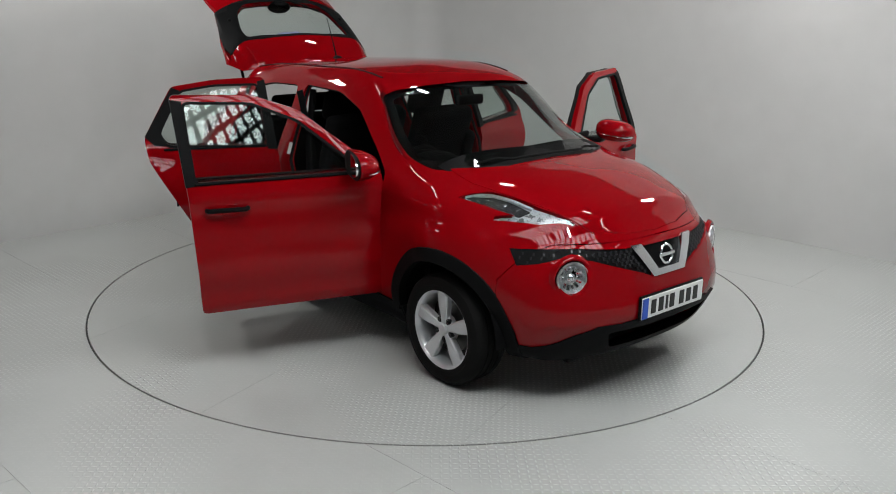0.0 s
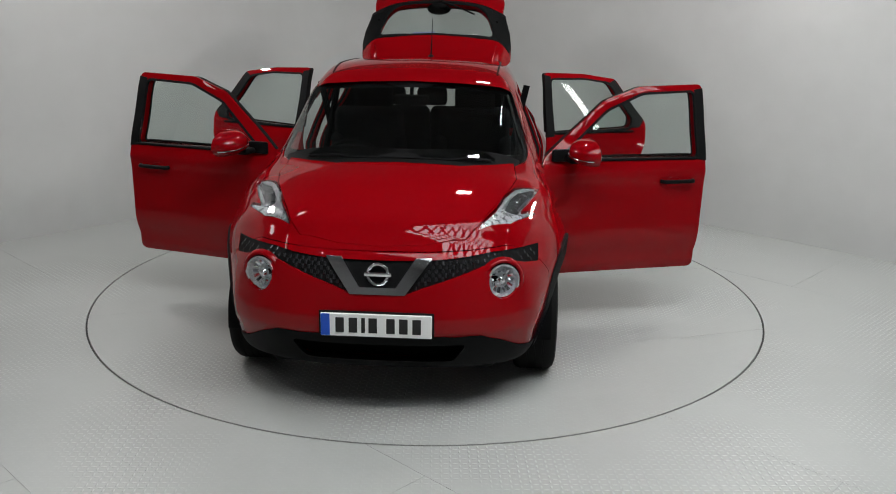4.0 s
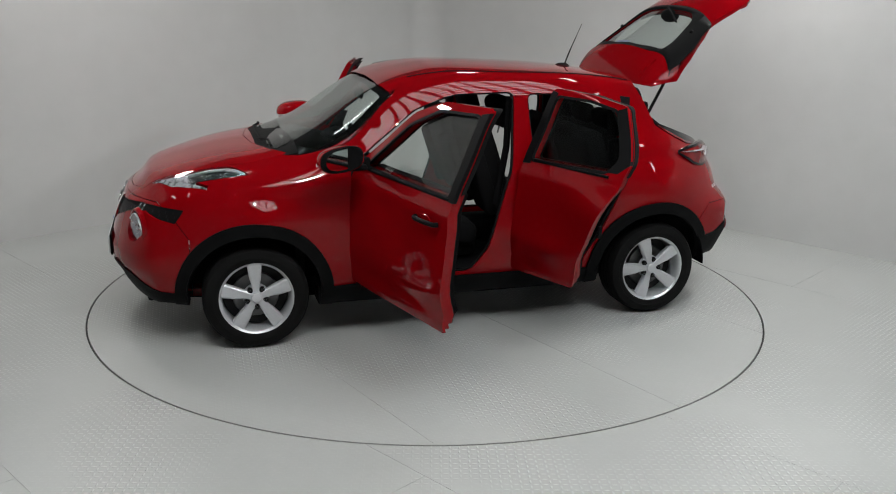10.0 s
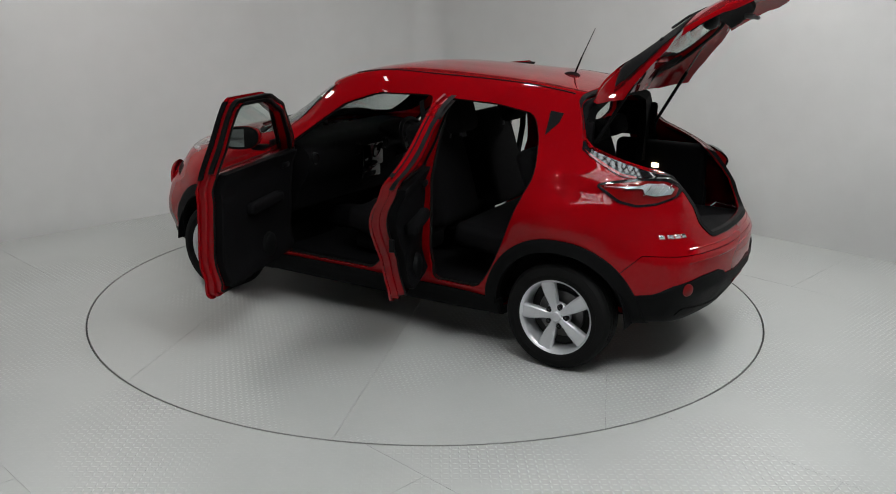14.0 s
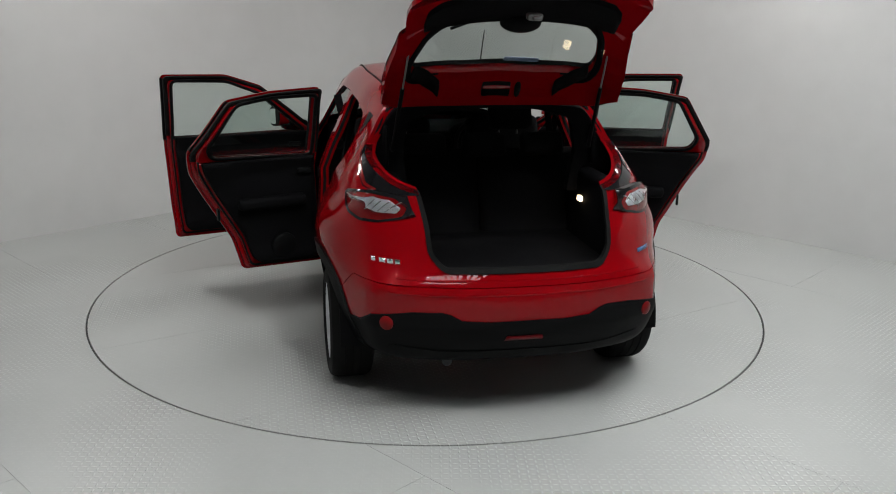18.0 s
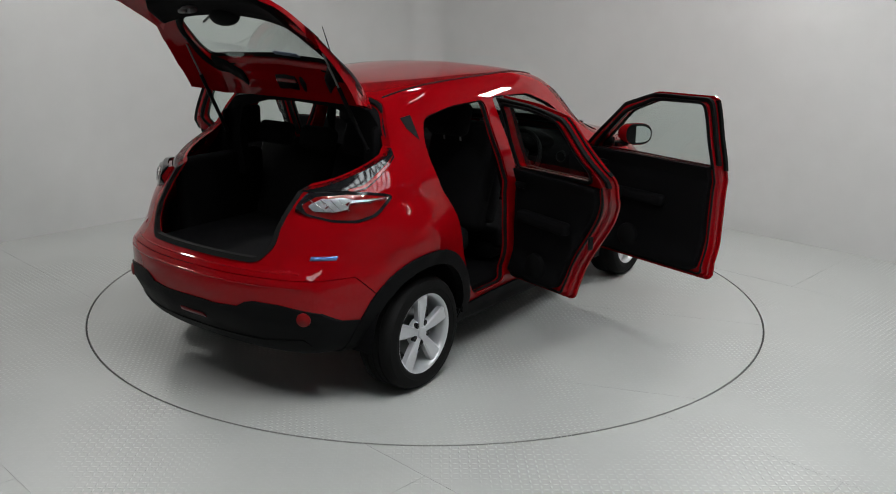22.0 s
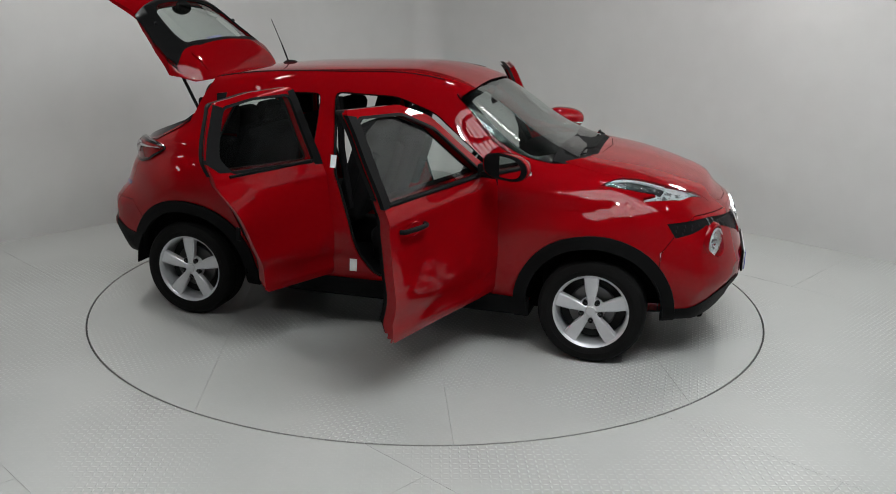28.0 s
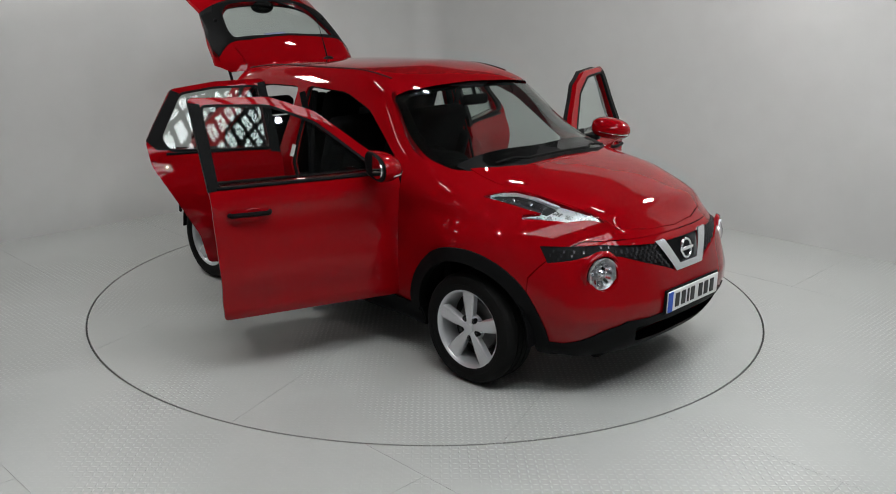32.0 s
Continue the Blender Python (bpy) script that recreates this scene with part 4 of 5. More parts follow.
def make_door(name, poly, pane, hinge, degrees, belt, dark, extra, label):
    m = swing(hinge[0], hinge[1], -degrees)
    d = layer(0, .012, prism(rounded(shrink(poly, .003), .03), "y", .3, 1.3))
    d = skinned(dress(cut(d, prism(pane, "y", .2, 1.4, 2)), PAINT, PAINT, BLACK))
    step = cut(layer(.011, .044, prism(rounded(shrink(poly, .016), .03), "y", .3, 1.3)), prism(pane, "y", .2, 1.4, 2))
    fr = layer(.042, .075, prism(rounded(shrink(poly, .034), .03), "y", .3, 1.3))
    fr = cut(fr, prism(pane, "y", .2, 1.4, 2))
    high = cut(fr.copy(), prism([(-2, belt + .002), (2, belt + .002), (2, 2), (-2, 2)], "y", .2, 1.4), "INTERSECT")
    fr = cut(fr, prism([(-2, belt), (2, belt), (2, 2), (-2, 2)], "y", .2, 1.4))
    items = [("door_shell", dress(step, PAINT, PAINT, BLACK), "red painted door edge"),
             ("inner_frame", dress(fr, PAINT, PAINT, BLACK), "red painted inner door frame"),
             ("window_frame", dress(high, PAINT, PAINT, BLACK), "red painted window frame"),
             ("window_pane", dress(sheet(shrink(pane, -.010), "y", .026), GLASS), "clear side window glass")]
    # inner lining below the glass, and a dark lining round it
    low = cut(layer(.070, .115, prism(rounded(shrink(poly, .060), .06), "y", .3, 1.3)), prism([(-2, belt), (2, belt), (2, 0), (-2, 0)], "y", .2, 1.4), "INTERSECT")
    items.append(("door_lining", dress(low, TRIM, TRIM, TRIM), "black moulded door lining"))
    frame_in = cut(layer(.066, .080, prism(shrink(pane, -.016), "y", .3, 1.3)), prism(shrink(pane, .004), "y", .2, 1.4))
    items.append(("glass_gasket", dress(frame_in, BLACK, BLACK, BLACK), "black gasket round the glass"))
    above = [(-2, belt + .01), (2, belt + .01), (2, 2), (-2, 2)]
    seal = cut(layer(.068, .082, prism(rounded(shrink(poly, .036), .03), "y", .3, 1.3)), prism(rounded(shrink(poly, .047), .03), "y", .2, 1.4))
    items.append(("door_seal", dress(cut(seal, prism(above, "y", .2, 1.4)), RUBBER, RUBBER, RUBBER), "black rubber door seal"))
    seal = cut(layer(.040, .062, prism(rounded(shrink(poly, .010), .03), "y", .3, 1.3)), prism(rounded(shrink(poly, .033), .03), "y", .2, 1.4))
    items.append(("frame_seal", dress(cut(seal, prism(above, "y", .2, 1.4), "INTERSECT"), RUBBER, RUBBER, RUBBER), "black rubber seal round the window frame"))
    lip_ = layer(-.004, .02, prism([(x, z) for x, z in belt_strip(pane)], "y", .3, 1.3))
    items.append(("belt_strip", dress(lip_, BLACK, BLACK, BLACK), "black strip below the glass"))
    outer_gasket = cut(layer(-.002, .02, prism(shrink(pane, -.011), "y", .3, 1.3)), prism(shrink(pane, .003), "y", .2, 1.4))
    items.append(("outer_gasket", dress(skinned(outer_gasket, .02), BLACK, BLACK, BLACK), "black rubber gasket outside the glass"))
    for q in dark:
        items.append(("pillar_trim", dress(skinned(layer(-.003, .02, prism(q, "y", .3, 1.3)), .02), BLACK, BLACK, BLACK), "matt black window pillar trim"))
    # arm rest and grab on the lining
    bm = bmesh.new()
    cx = (min(x for x, z in poly) + max(x for x, z in poly)) / 2
    box(bm, (cx + .05, .71, .80), (.42, .07, .07), None, .025, 3)
    items.append(("arm_rest", mesh_of("arm_rest", bm, TRIM), "black arm rest"))
    bm = bmesh.new()
    box(bm, (hinge[0] - .16, .712, .97), (.09, .03, .035), None, .012, 2)
    items.append(("inner_handle", mesh_of("inner_handle", bm, BLACK), "black inner door handle"))
    bm = bmesh.new()
    turned(bm, [(.001, .012), (.06, .010), (.075, .0), (.08, -.02)], 28, Matrix.Translation((cx + .12, .715, .52)) @ Matrix.Rotation(math.pi, 4, "Z"))
    items.append(("speaker", mesh_of("speaker", bm, BLACK), "round black loudspeaker cover"))
    # latch on the shut face
    bm = bmesh.new()
    xr = min(x for x, z in poly if .6 < z < .95)
    box(bm, (xr + .004, .79, .74), (.014, .030, .07), None, .003, 1)
    items.append(("latch", mesh_of("latch", bm, BLACK), "black door latch"))
    items += extra
    for side in (1, -1):
        door = part(name, moved(d.copy(), m if side > 0 else MIRROR_Y @ m), None, car, label)
        for n, me, lab in items:
            part(n, moved(me.copy(), m if side > 0 else MIRROR_Y @ m), None, door, lab)


def belt_strip(pane):
    xs_ = [x for x, z in pane]
    z0 = min(z for x, z in pane)
    return [(min(xs_) + .01, z0 - .009), (max(xs_) - .02, z0 - .006), (max(xs_) - .02, z0 + .008), (min(xs_) + .01, z0 + .005)]


make_door("front_door", FRONT_DOOR, FRONT_PANE, (.71, .84), 73.6, 1.06,
          [[(-.358, 1.46), (-.300, 1.45), (-.279, 1.04), (-.328, 1.035)]],
          [("handle", handle_mesh(-.13, .915), "black outer door handle"), ("handle_cup", cup_mesh(-.11, .905), "")] + mirror_parts(), "open red front door")
make_door("rear_door", REAR_DOOR, REAR_PANE, (-.29, .835), 68.5, 1.06,
          [[(-.384, 1.46), (-.432, 1.45), (-.404, 1.045), (-.342, 1.04)], [(-1.132, 1.138), (-.955, 1.418), (-.908, 1.40), (-1.044, 1.158), (-1.012, 1.085), (-1.08, 1.09)]],
          [], "open red rear door")

# tailgate
GX, GZ = -1.265, 1.505
GATE_M = Matrix.Translation((GX, 0, GZ)) @ Matrix.Rotation(radians(80), 4, "Y") @ Matrix.Translation((-GX, 0, -GZ))
g = cut(hull_mesh(-.012), hull_mesh(.030, 0))
SIDE_UP = prism(shrink(GATE_SIDE, .004), "y", -1.2, 1.2)
g_low = cut(g.copy(), prism(GATE, "x", -1.99, -1.27), "INTERSECT")
g_low = cut(g_low, prism([(-2.4, .5), (-1.0, .5), (-1.0, 1.095), (-2.4, 1.095)], "y", -1.2, 1.2), "INTERSECT")
g = cut(cut(g, prism(GATE_WIDE, "x", -1.99, -1.215, 2), "INTERSECT"), SIDE_UP.copy(), "INTERSECT")
g = cut(g, prism([(-2.4, 1.0955), (-1.0, 1.0955), (-1.0, 1.7), (-2.4, 1.7)], "y", -1.2, 1.2), "INTERSECT")
g = cut(g, prism(GATE_PANE, "x", -2.3, -1.0, 2))
gate = part("tailgate", moved(skinned(dress(g_low, PAINT, TRIM, BLACK), .02), GATE_M), None, car, "raised red tailgate")


def on_gate(name, me, mats, label):
    return part(name, moved(dress(me, *mats) if mats else me, GATE_M), None, gate, label)


on_gate("gate_frame", skinned(g, .02), (PAINT, TRIM, BLACK), "red frame round the rear window")
on_gate("rear_window", sheet(shrink(GATE_PANE, -.02), "-x", .004), (GLASS,), "clear rear window")
on_gate("window_band", cut(cut(cut(layer(-.016, .0, prism(rounded([(.64, 1.10), (.66, 1.26), (.60, 1.36), (.2, 1.41), (-.2, 1.41), (-.60, 1.36), (-.66, 1.26), (-.64, 1.10)], .03), "x", -2.0, -1.22)), prism(GATE_WIDE, "x", -2.4, -1.0), "INTERSECT"), SIDE_UP.copy(), "INTERSECT"), prism(shrink(GATE_PANE, .004), "x", -2.4, -1.0)), (BLACK,) * 3, "black band round the rear window")
on_gate("gate_lining", cut(layer(.026, .060, prism(rounded([(.07, .935), (.10, .955), (.40, .965), (.45, 1.00), (.455, 1.08), (.36, 1.09), (-.36, 1.09), (-.455, 1.08), (-.45, 1.00), (-.40, .965), (-.10, .955), (-.07, .935), (-.06, .87), (.06, .87)], .012), "x", -2.0, -1.4)), prism(shrink(GATE_PANE, -.0), "x", -2.4, -1.0)), (TRIM,) * 3, "black moulded tailgate lining")
on_gate("inner_window_trim", cut(cut(layer(.029, .036, prism(shrink(GATE_PANE, -.034), "x", -2.0, -1.2)), prism([(-.38, 1.378), (.38, 1.378), (.38, 1.6), (-.38, 1.6)], "x", -2.4, -1.0)), prism(shrink(GATE_PANE, -.002), "x", -2.4, -1.0)), (TRIM,) * 3, "black trim round the inside of the rear window")
for s in (1, -1):
    on_gate("corner_lining", layer(.026, .042, prism(rounded([(s * .40, 1.40), (s * .46, 1.36), (s * .44, 1.32), (s * .30, 1.41), (s * .30, 1.44)], .01), "x", -2.0, -1.2)), (BLACK,) * 3, "black corner lining")
on_gate("access_slot", layer(.026, .038, prism(rounded([(-.075, 1.425), (.075, 1.425), (.075, 1.450), (-.075, 1.450)], .008), "x", -2.0, -1.1)), (BLACK,) * 3, "dark access slot above the window")
on_gate("grommet", layer(.026, .038, prism([(-.115 + .017 * math.cos(k * .524), 1.437 + .014 * math.sin(k * .524)) for k in range(12)], "x", -2.0, -1.1)), (RUBBER,) * 3, "black rubber grommet")
on_gate("spoiler", skinned(layer(-.024, .01, prism(rounded([(.50, 1.405), (.46, 1.50), (-.46, 1.50), (-.50, 1.405)], .02), "x", -2.0, -1.225)), .05), (PAINT,) * 3, "red roof spoiler on the tailgate")
bm = bmesh.new()
box(bm, (-1.325, 0, 1.445), (.03, .15, .035), None, .008, 2)
on_gate("stop_lamp", mesh_of("stop_lamp", bm, REDLENS), None, "red high stop lamp")
bm = bmesh.new()
r = bmesh.ops.create_uvsphere(bm, u_segments=24, v_segments=12, radius=1, matrix=Matrix.Translation((-1.72, 0, 1.10)) @ Matrix.Diagonal((.05, .10, .045, 1)))
on_gate("wiper_motor", mesh_of("wiper_motor", bm, BLACK), None, "black wiper motor cover")
bm = bmesh.new()
box(bm, (-1.785, 0, .90), (.03, .07, .05), None, .01, 2)
box(bm, (-1.785, 0, .862), (.02, .04, .03), None, .008, 2)
on_gate("gate_lock", mesh_of("gate_lock", bm, STEEL), None, "bright tailgate lock")
bm = bmesh.new()
h0, n0, *_ = SKIN.ray_cast(Vector((-2.5, 0, 1.12)), Vector((1, 0, 0)))
h1, n1, *_ = SKIN.ray_cast(Vector((-2.5, .30, 1.20)), Vector((1, 0, 0)))
tube(bm, [h0 + n0 * .03, (h0 + h1) / 2 + n0 * .035, h1 + n1 * .022], .007, 8)
on_gate("rear_wiper", mesh_of("rear_wiper", bm, BLACK), None, "black rear wiper")
h2, n2, *_ = SKIN.ray_cast(Vector((-2.5, -.10, 1.365)), Vector((1, 0, 0)))
bm = bmesh.new()
box(bm, (0, 0, 0), (.003, .18, .028), Matrix.Translation(h2 + n2 * .004) @ n2.to_track_quat("X", "Z").to_matrix().to_4x4())
on_gate("window_sticker", mesh_of("window_sticker", bm, material("sticker_blue", (.22, .24, .36), .4)), None, "pale blue sticker strip on the glass")
for s in (1, -1):
    strut = thing("gas_strut", "", "")
    strut.parent = car
    a = Vector((-1.315, s * .53, 1.235))
    b = Vector((-1.625, s * .49, 1.79))
    bm = bmesh.new()
    tube(bm, [a, a.lerp(b, .58)], .0105, 10)
    part("cylinder", bm, BLACK, strut, "black gas-strut cylinder")
    bm = bmesh.new()
    tube(bm, [a.lerp(b, .56), b], .005, 8)
    part("rod", bm, STEEL, strut, "steel strut rod")
    for q in (a, b):
        bm = bmesh.new()
        bmesh.ops.create_uvsphere(bm, u_segments=10, v_segments=8, radius=.014, matrix=Matrix.Translation(q))
        part("joint", bm, BLACK, strut)

# aerial and wipers
bm = bmesh.new()
tube(bm, [(-.945, 0, 1.535), (-.99, 0, 1.65)], .006, 8, r2=.005)
tube(bm, [(-.99, 0, 1.65), (-1.065, 0, 1.82)], .0035, 8, r2=.002)
aerial = part("aerial", bm, BLACK, car, "black roof aerial")
bm = bmesh.new()
r = bmesh.ops.create_uvsphere(bm, u_segments=20, v_segments=12, radius=1, matrix=Matrix.Translation((-.93, 0, 1.53)) @ Matrix.Diagonal((.06, .028, .03, 1)))
part("aerial_base", bm, BLACK, aerial)
for y0, y1 in ((-.50, .02), (.02, .50)):
    pts = []
    for k in range(8):
        y = y0 + (y1 - y0) * k / 7
        h, n, *_ = SKIN.ray_cast(Vector(((1.13 if abs(y) > .3 else 1.17) - .03 * abs(y), y, 2)), Vector((0, 0, -1)))
        pts.append(h + n * .016)
    bm = bmesh.new()
    tube(bm, pts, .007, 6)
    part("wiper", bm, BLACK, car, "black windscreen wiper")
# dark ditch strips along the roof edges
for s in (1, -1):
    pts = []
    for x in np.linspace(.30, -1.17, 24):
        h, n, *_ = SKIN.ray_cast(Vector((x, s * (.535 - .03 * abs(x + .3)), 2)), Vector((0, 0, -1)))
        pts.append(h + n * .001)
    bm = bmesh.new()
    tube(bm, pts, .0055, 6)
    part("roof_strip", bm, BLACK, car, "thin black strip along the roof")
cowl = [(.98, .66), (1.06, .645), (1.145, .50), (1.23, .3), (1.265, 0), (1.23, -.3), (1.145, -.50), (1.06, -.645), (.98, -.66), (1.0, -.3), (1.02, 0), (1.0, .3)]
clad("scuttle", layer(.004, .04, prism(cowl, "z", .9, 1.3)), "black plastic scuttle panel below the screen")


# wheels
def wheel_parts():
    out = []
    bm = bmesh.new()
    prof = [(.206, -.095), (.225, -.108), (.262, -.112), (.285, -.104), (.297, -.088), (.303, -.07), (.303, -.045), (.298, -.044), (.298, -.036), (.303, -.035), (.303, -.004), (.298, -.003), (.298, .003), (.303, .004),
            (.303, .035), (.298, .036), (.298, .044), (.303, .045), (.303, .07), (.297, .088), (.285, .104), (.262, .112), (.245, .113), (.243, .111), (.225, .109), (.212, .100), (.206, .09)]
    turned(bm, prof, 72)
    out.append(("tyre", mesh_of("tyre", bm, RUBBER), "worn black tyre"))
    bm = bmesh.new()
    turned(bm, [(.190, -.09), (.193, .07), (.199, .088), (.208, .098), (.2135, .101), (.2145, .096), (.207, .088), (.204, -.09)], 72)
    out.append(("rim", mesh_of("rim", bm, ALLOY), "silver alloy rim"))
    bm = bmesh.new()
    turned(bm, [(.001, -.01), (.185, -.012), (.192, -.03)], 48)
    out.append(("wheel_well", mesh_of("wheel_well", bm, material("wheel_dark", (.012, .012, .012), .7)), "dark inside of the wheel"))
    bm = bmesh.new()
    turned(bm, [(.05, .012), (.13, .012), (.135, .004), (.135, -.005)], 48)
    out.append(("brake_disc", mesh_of("brake_disc", bm, STEEL), "steel brake disc"))
    bm = bmesh.new()
    turned(bm, [(.001, .092), (.026, .092), (.030, .088), (.031, .075)], 32)
    out.append(("hub_cap", mesh_of("hub_cap", bm, ALLOY), "round silver hub cap"))
    bm = bmesh.new()
    turned(bm, [(.001, .0775), (.050, .0765), (.066, .072), (.074, .062), (.076, .04)], 40)
    out.append(("hub", mesh_of("hub", bm, ALLOY), "silver wheel hub"))
    for k in range(5):
        bm = bmesh.new()
        rows = []
        for r, w, y in ((.018, .020, .080), (.050, .022, .082), (.085, .026, .085), (.115, .033, .088), (.150, .037, .090), (.185, .040, .091), (.208, .044, .091)):
            rows.append([bm.verts.new(q) for q in ((r, y - .035, -w), (r, y - .006, -w), (r, y, -w * .72), (r, y - .003, 0), (r, y, w * .72), (r, y - .006, w), (r, y - .035, w))])
        for a, b in zip(rows, rows[1:]):
            for i in range(6):
                bm.faces.new((a[i], a[i + 1], b[i + 1], b[i]))
        bmesh.ops.transform(bm, matrix=Matrix.Rotation(k * 2 * math.pi / 5 + .3, 4, "Y"), verts=bm.verts)
        out.append(("spoke", mesh_of("spoke", bm, ALLOY, True, 25), ""))
        bm = bmesh.new()
        turned(bm, [(.001, .084), (.008, .084), (.0105, .080), (.0105, .06)], 8, Matrix.Rotation(k * 2 * math.pi / 5 + .3 + math.pi / 5, 4, "Y") @ Matrix.Translation((.056, 0, 0)))
        # raised dark ring stands for the shaded recess round the nut
        turned(bm, [(.0105, .0775), (.0165, .0790), (.0175, .06)], 16, Matrix.Rotation(k * 2 * math.pi / 5 + .3 + math.pi / 5, 4, "Y") @ Matrix.Translation((.056, 0, 0)))
        out.append(("wheel_nut", mesh_of("wheel_nut", bm, DARKGLASS), ""))
    return out


WP = wheel_parts()
for i, (x, z) in enumerate(WHEELS):
    for s in (1, -1):
        w = thing("wheel", "", "")
        w.parent = car
        w.matrix_local = Matrix.Translation((x, s * .768, z)) @ (Matrix.Identity(4) if s > 0 else Matrix.Rotation(math.pi, 4, "Z")) @ Matrix.Rotation(-math.pi / 2 - .3 + ((.03, .03), (.314, 0))[i][s < 0], 4, "Y")
        for n, me, lab in WP:
            part(n, me, None, w, lab)

# ---- inside the car ----
bm = bmesh.new()
box(bm, (-1.345, -.487, .952), (.045, .02, .028), None, .004, 1)
part("boot_lamp", bm, material("boot_lamp_glow", (.9, .8, .6), .4, 0, 0, .5, (1, .75, .45), 6.0), car, "small lit boot lamp")
bm = bmesh.new()
box(bm, (-.1, 0, .33), (1.75, 1.42, .05), None, .02, 2)
box(bm, (.15, 0, .42), (1.5, .22, .16), None, .05, 3)
part("cabin_floor", bm, TRIM, car, "black carpet floor")
bm = bmesh.new()
box(bm, (-1.42, 0, .70), (1.0, 1.0, .06), None, .02, 2)
box(bm, (-1.0, 0, .55), (.3, 1.2, .3), None, .03, 2)
part("boot_floor", bm, TRIM, car, "black boot floor carpet")
for s in (1, -1):
    bm = bmesh.new()
    box(bm, (-1.36, s * .545, .90), (.60, .10, .42), None, .04, 4)
    box(bm, (-1.27, s * .60, .62), (.78, .2, .5), None, .08, 4)
    part("boot_lining", bm, TRIM, car, "black moulded boot side lining")
    bm = bmesh.new()
    box(bm, (-1.17, s * .56, 1.24), (.28, .03, .22), pose(0, 0, 0), .02, 2)
    part("rear_pillar_lining", bm, TRIM, car, "dark rear pillar lining")
bm = bmesh.new()
box(bm, (1.0, 0, .62), (.06, 1.5, .85), None, .02, 2)
part("firewall", bm, TRIM, car, "black bulkhead")
bm = bmesh.new()
box(bm, (1.85, 0, .50), (.05, 1.1, .55), None, .02, 2)
part("radiator", bm, BLACK, car, "black radiator behind the grille")

# dashboard
prof = [(.98, 1.075), (.84, 1.075), (.70, 1.06), (.60, 1.03), (.555, .98), (.56, .90), (.60, .82), (.66, .74), (.70, .60), (.98, .50)]
bm = prism(rounded(prof, .03, 3), "y", -.70, .70)
part("dashboard", bm, TRIM, car, "dark moulded dashboard")
bm = bmesh.new()
r = bmesh.ops.create_uvsphere(bm, u_segments=24, v_segments=14, radius=1, matrix=Matrix.Translation((.60, -.37, 1.035)) @ Matrix.Diagonal((.11, .19, .075, 1)))
part("instrument_hood", bm, TRIM, car, "black instrument hood")
for y in (-.64, -.16, .16, .64):
    bm = bmesh.new()
    turned(bm, [(.028, .004), (.034, .012), (.040, .004), (.040, -.02)], 24, Matrix.Translation((.562, y, .96)) @ Matrix.Rotation(radians(90), 4, "Z"))
    part("air_vent", bm, BLACK, car, "black ring round an air vent")
bm = bmesh.new()
box(bm, (.553, 0, .90), (.02, .24, .16), None, .012, 2)
box(bm, (.575, 0, .78), (.03, .22, .09), None, .012, 2)
part("radio_panel", bm, DARKGLASS, car, "black gloss radio and controls")
bm = bmesh.new()
box(bm, (.22, 0, .545), (.62, .21, .12), None, .05, 4)
box(bm, (-.1, 0, .60), (.22, .16, .10), None, .035, 3)
part("centre_console", bm, vary(material("console_gloss", (.035, .033, .033), .18), 6, .2, .06), car, "glossy dark centre console")
bm = bmesh.new()
tube(bm, [(.33, 0, .60), (.32, 0, .70)], .010, 8)
bmesh.ops.create_uvsphere(bm, u_segments=14, v_segments=10, radius=.026, matrix=Matrix.Translation((.318, 0, .715)))
part("gear_lever", bm, BLACK, car, "black gear lever")
sw = thing("steering_wheel", "", "")
sw.parent = car
sw.matrix_local = Matrix.Translation((.415, -.37, .955)) @ Matrix.Rotation(radians(-64), 4, "Y")
bm = bmesh.new()
tube(bm, [(.182 * math.cos(a), .182 * math.sin(a), 0) for a in np.linspace(0, 2 * math.pi, 41)[:-1]], .0155, 10, closed=True)
part("wheel_ring", bm, BLACK, sw, "black leather wheel ring")
bm = bmesh.new()
box(bm, (-.0, 0, -.02), (.13, .15, .05), None, .02, 3)
part("wheel_boss", bm, BLACK, sw)
for a in (90, -90, 180):
    bm = bmesh.new()
    box(bm, (.11, 0, -.012), (.13, .035, .016), Matrix.Rotation(radians(a), 4, "Z"), .006, 2)
    part("wheel_arm", bm, ALLOY if a == 180 else BLACK, sw)
bm = bmesh.new()
tube(bm, [(.44, -.37, .945), (.66, -.37, .83)], .035, 12)
part("steering_column", bm, BLACK, car)


def seat_pad(c, s, m, bulge=.02, bev=.05):
    bm = bmesh.new()
    box(bm, (0, 0, 0), s, None, bev, 4)
    bmesh.ops.subdivide_edges(bm, edges=[e for e in bm.edges if e.calc_length() > .12], cuts=3, use_grid_fill=True)
    for v in bm.verts:
        k = (1 - (2 * v.co.x / s[0]) ** 2) * (1 - (2 * v.co.y / s[1]) ** 2)
        v.co.z += bulge * max(k, 0) * (1 if v.co.z > 0 else -.3)
    bmesh.ops.transform(bm, matrix=Matrix.Translation(c) @ m, verts=bm.verts)
    return bm


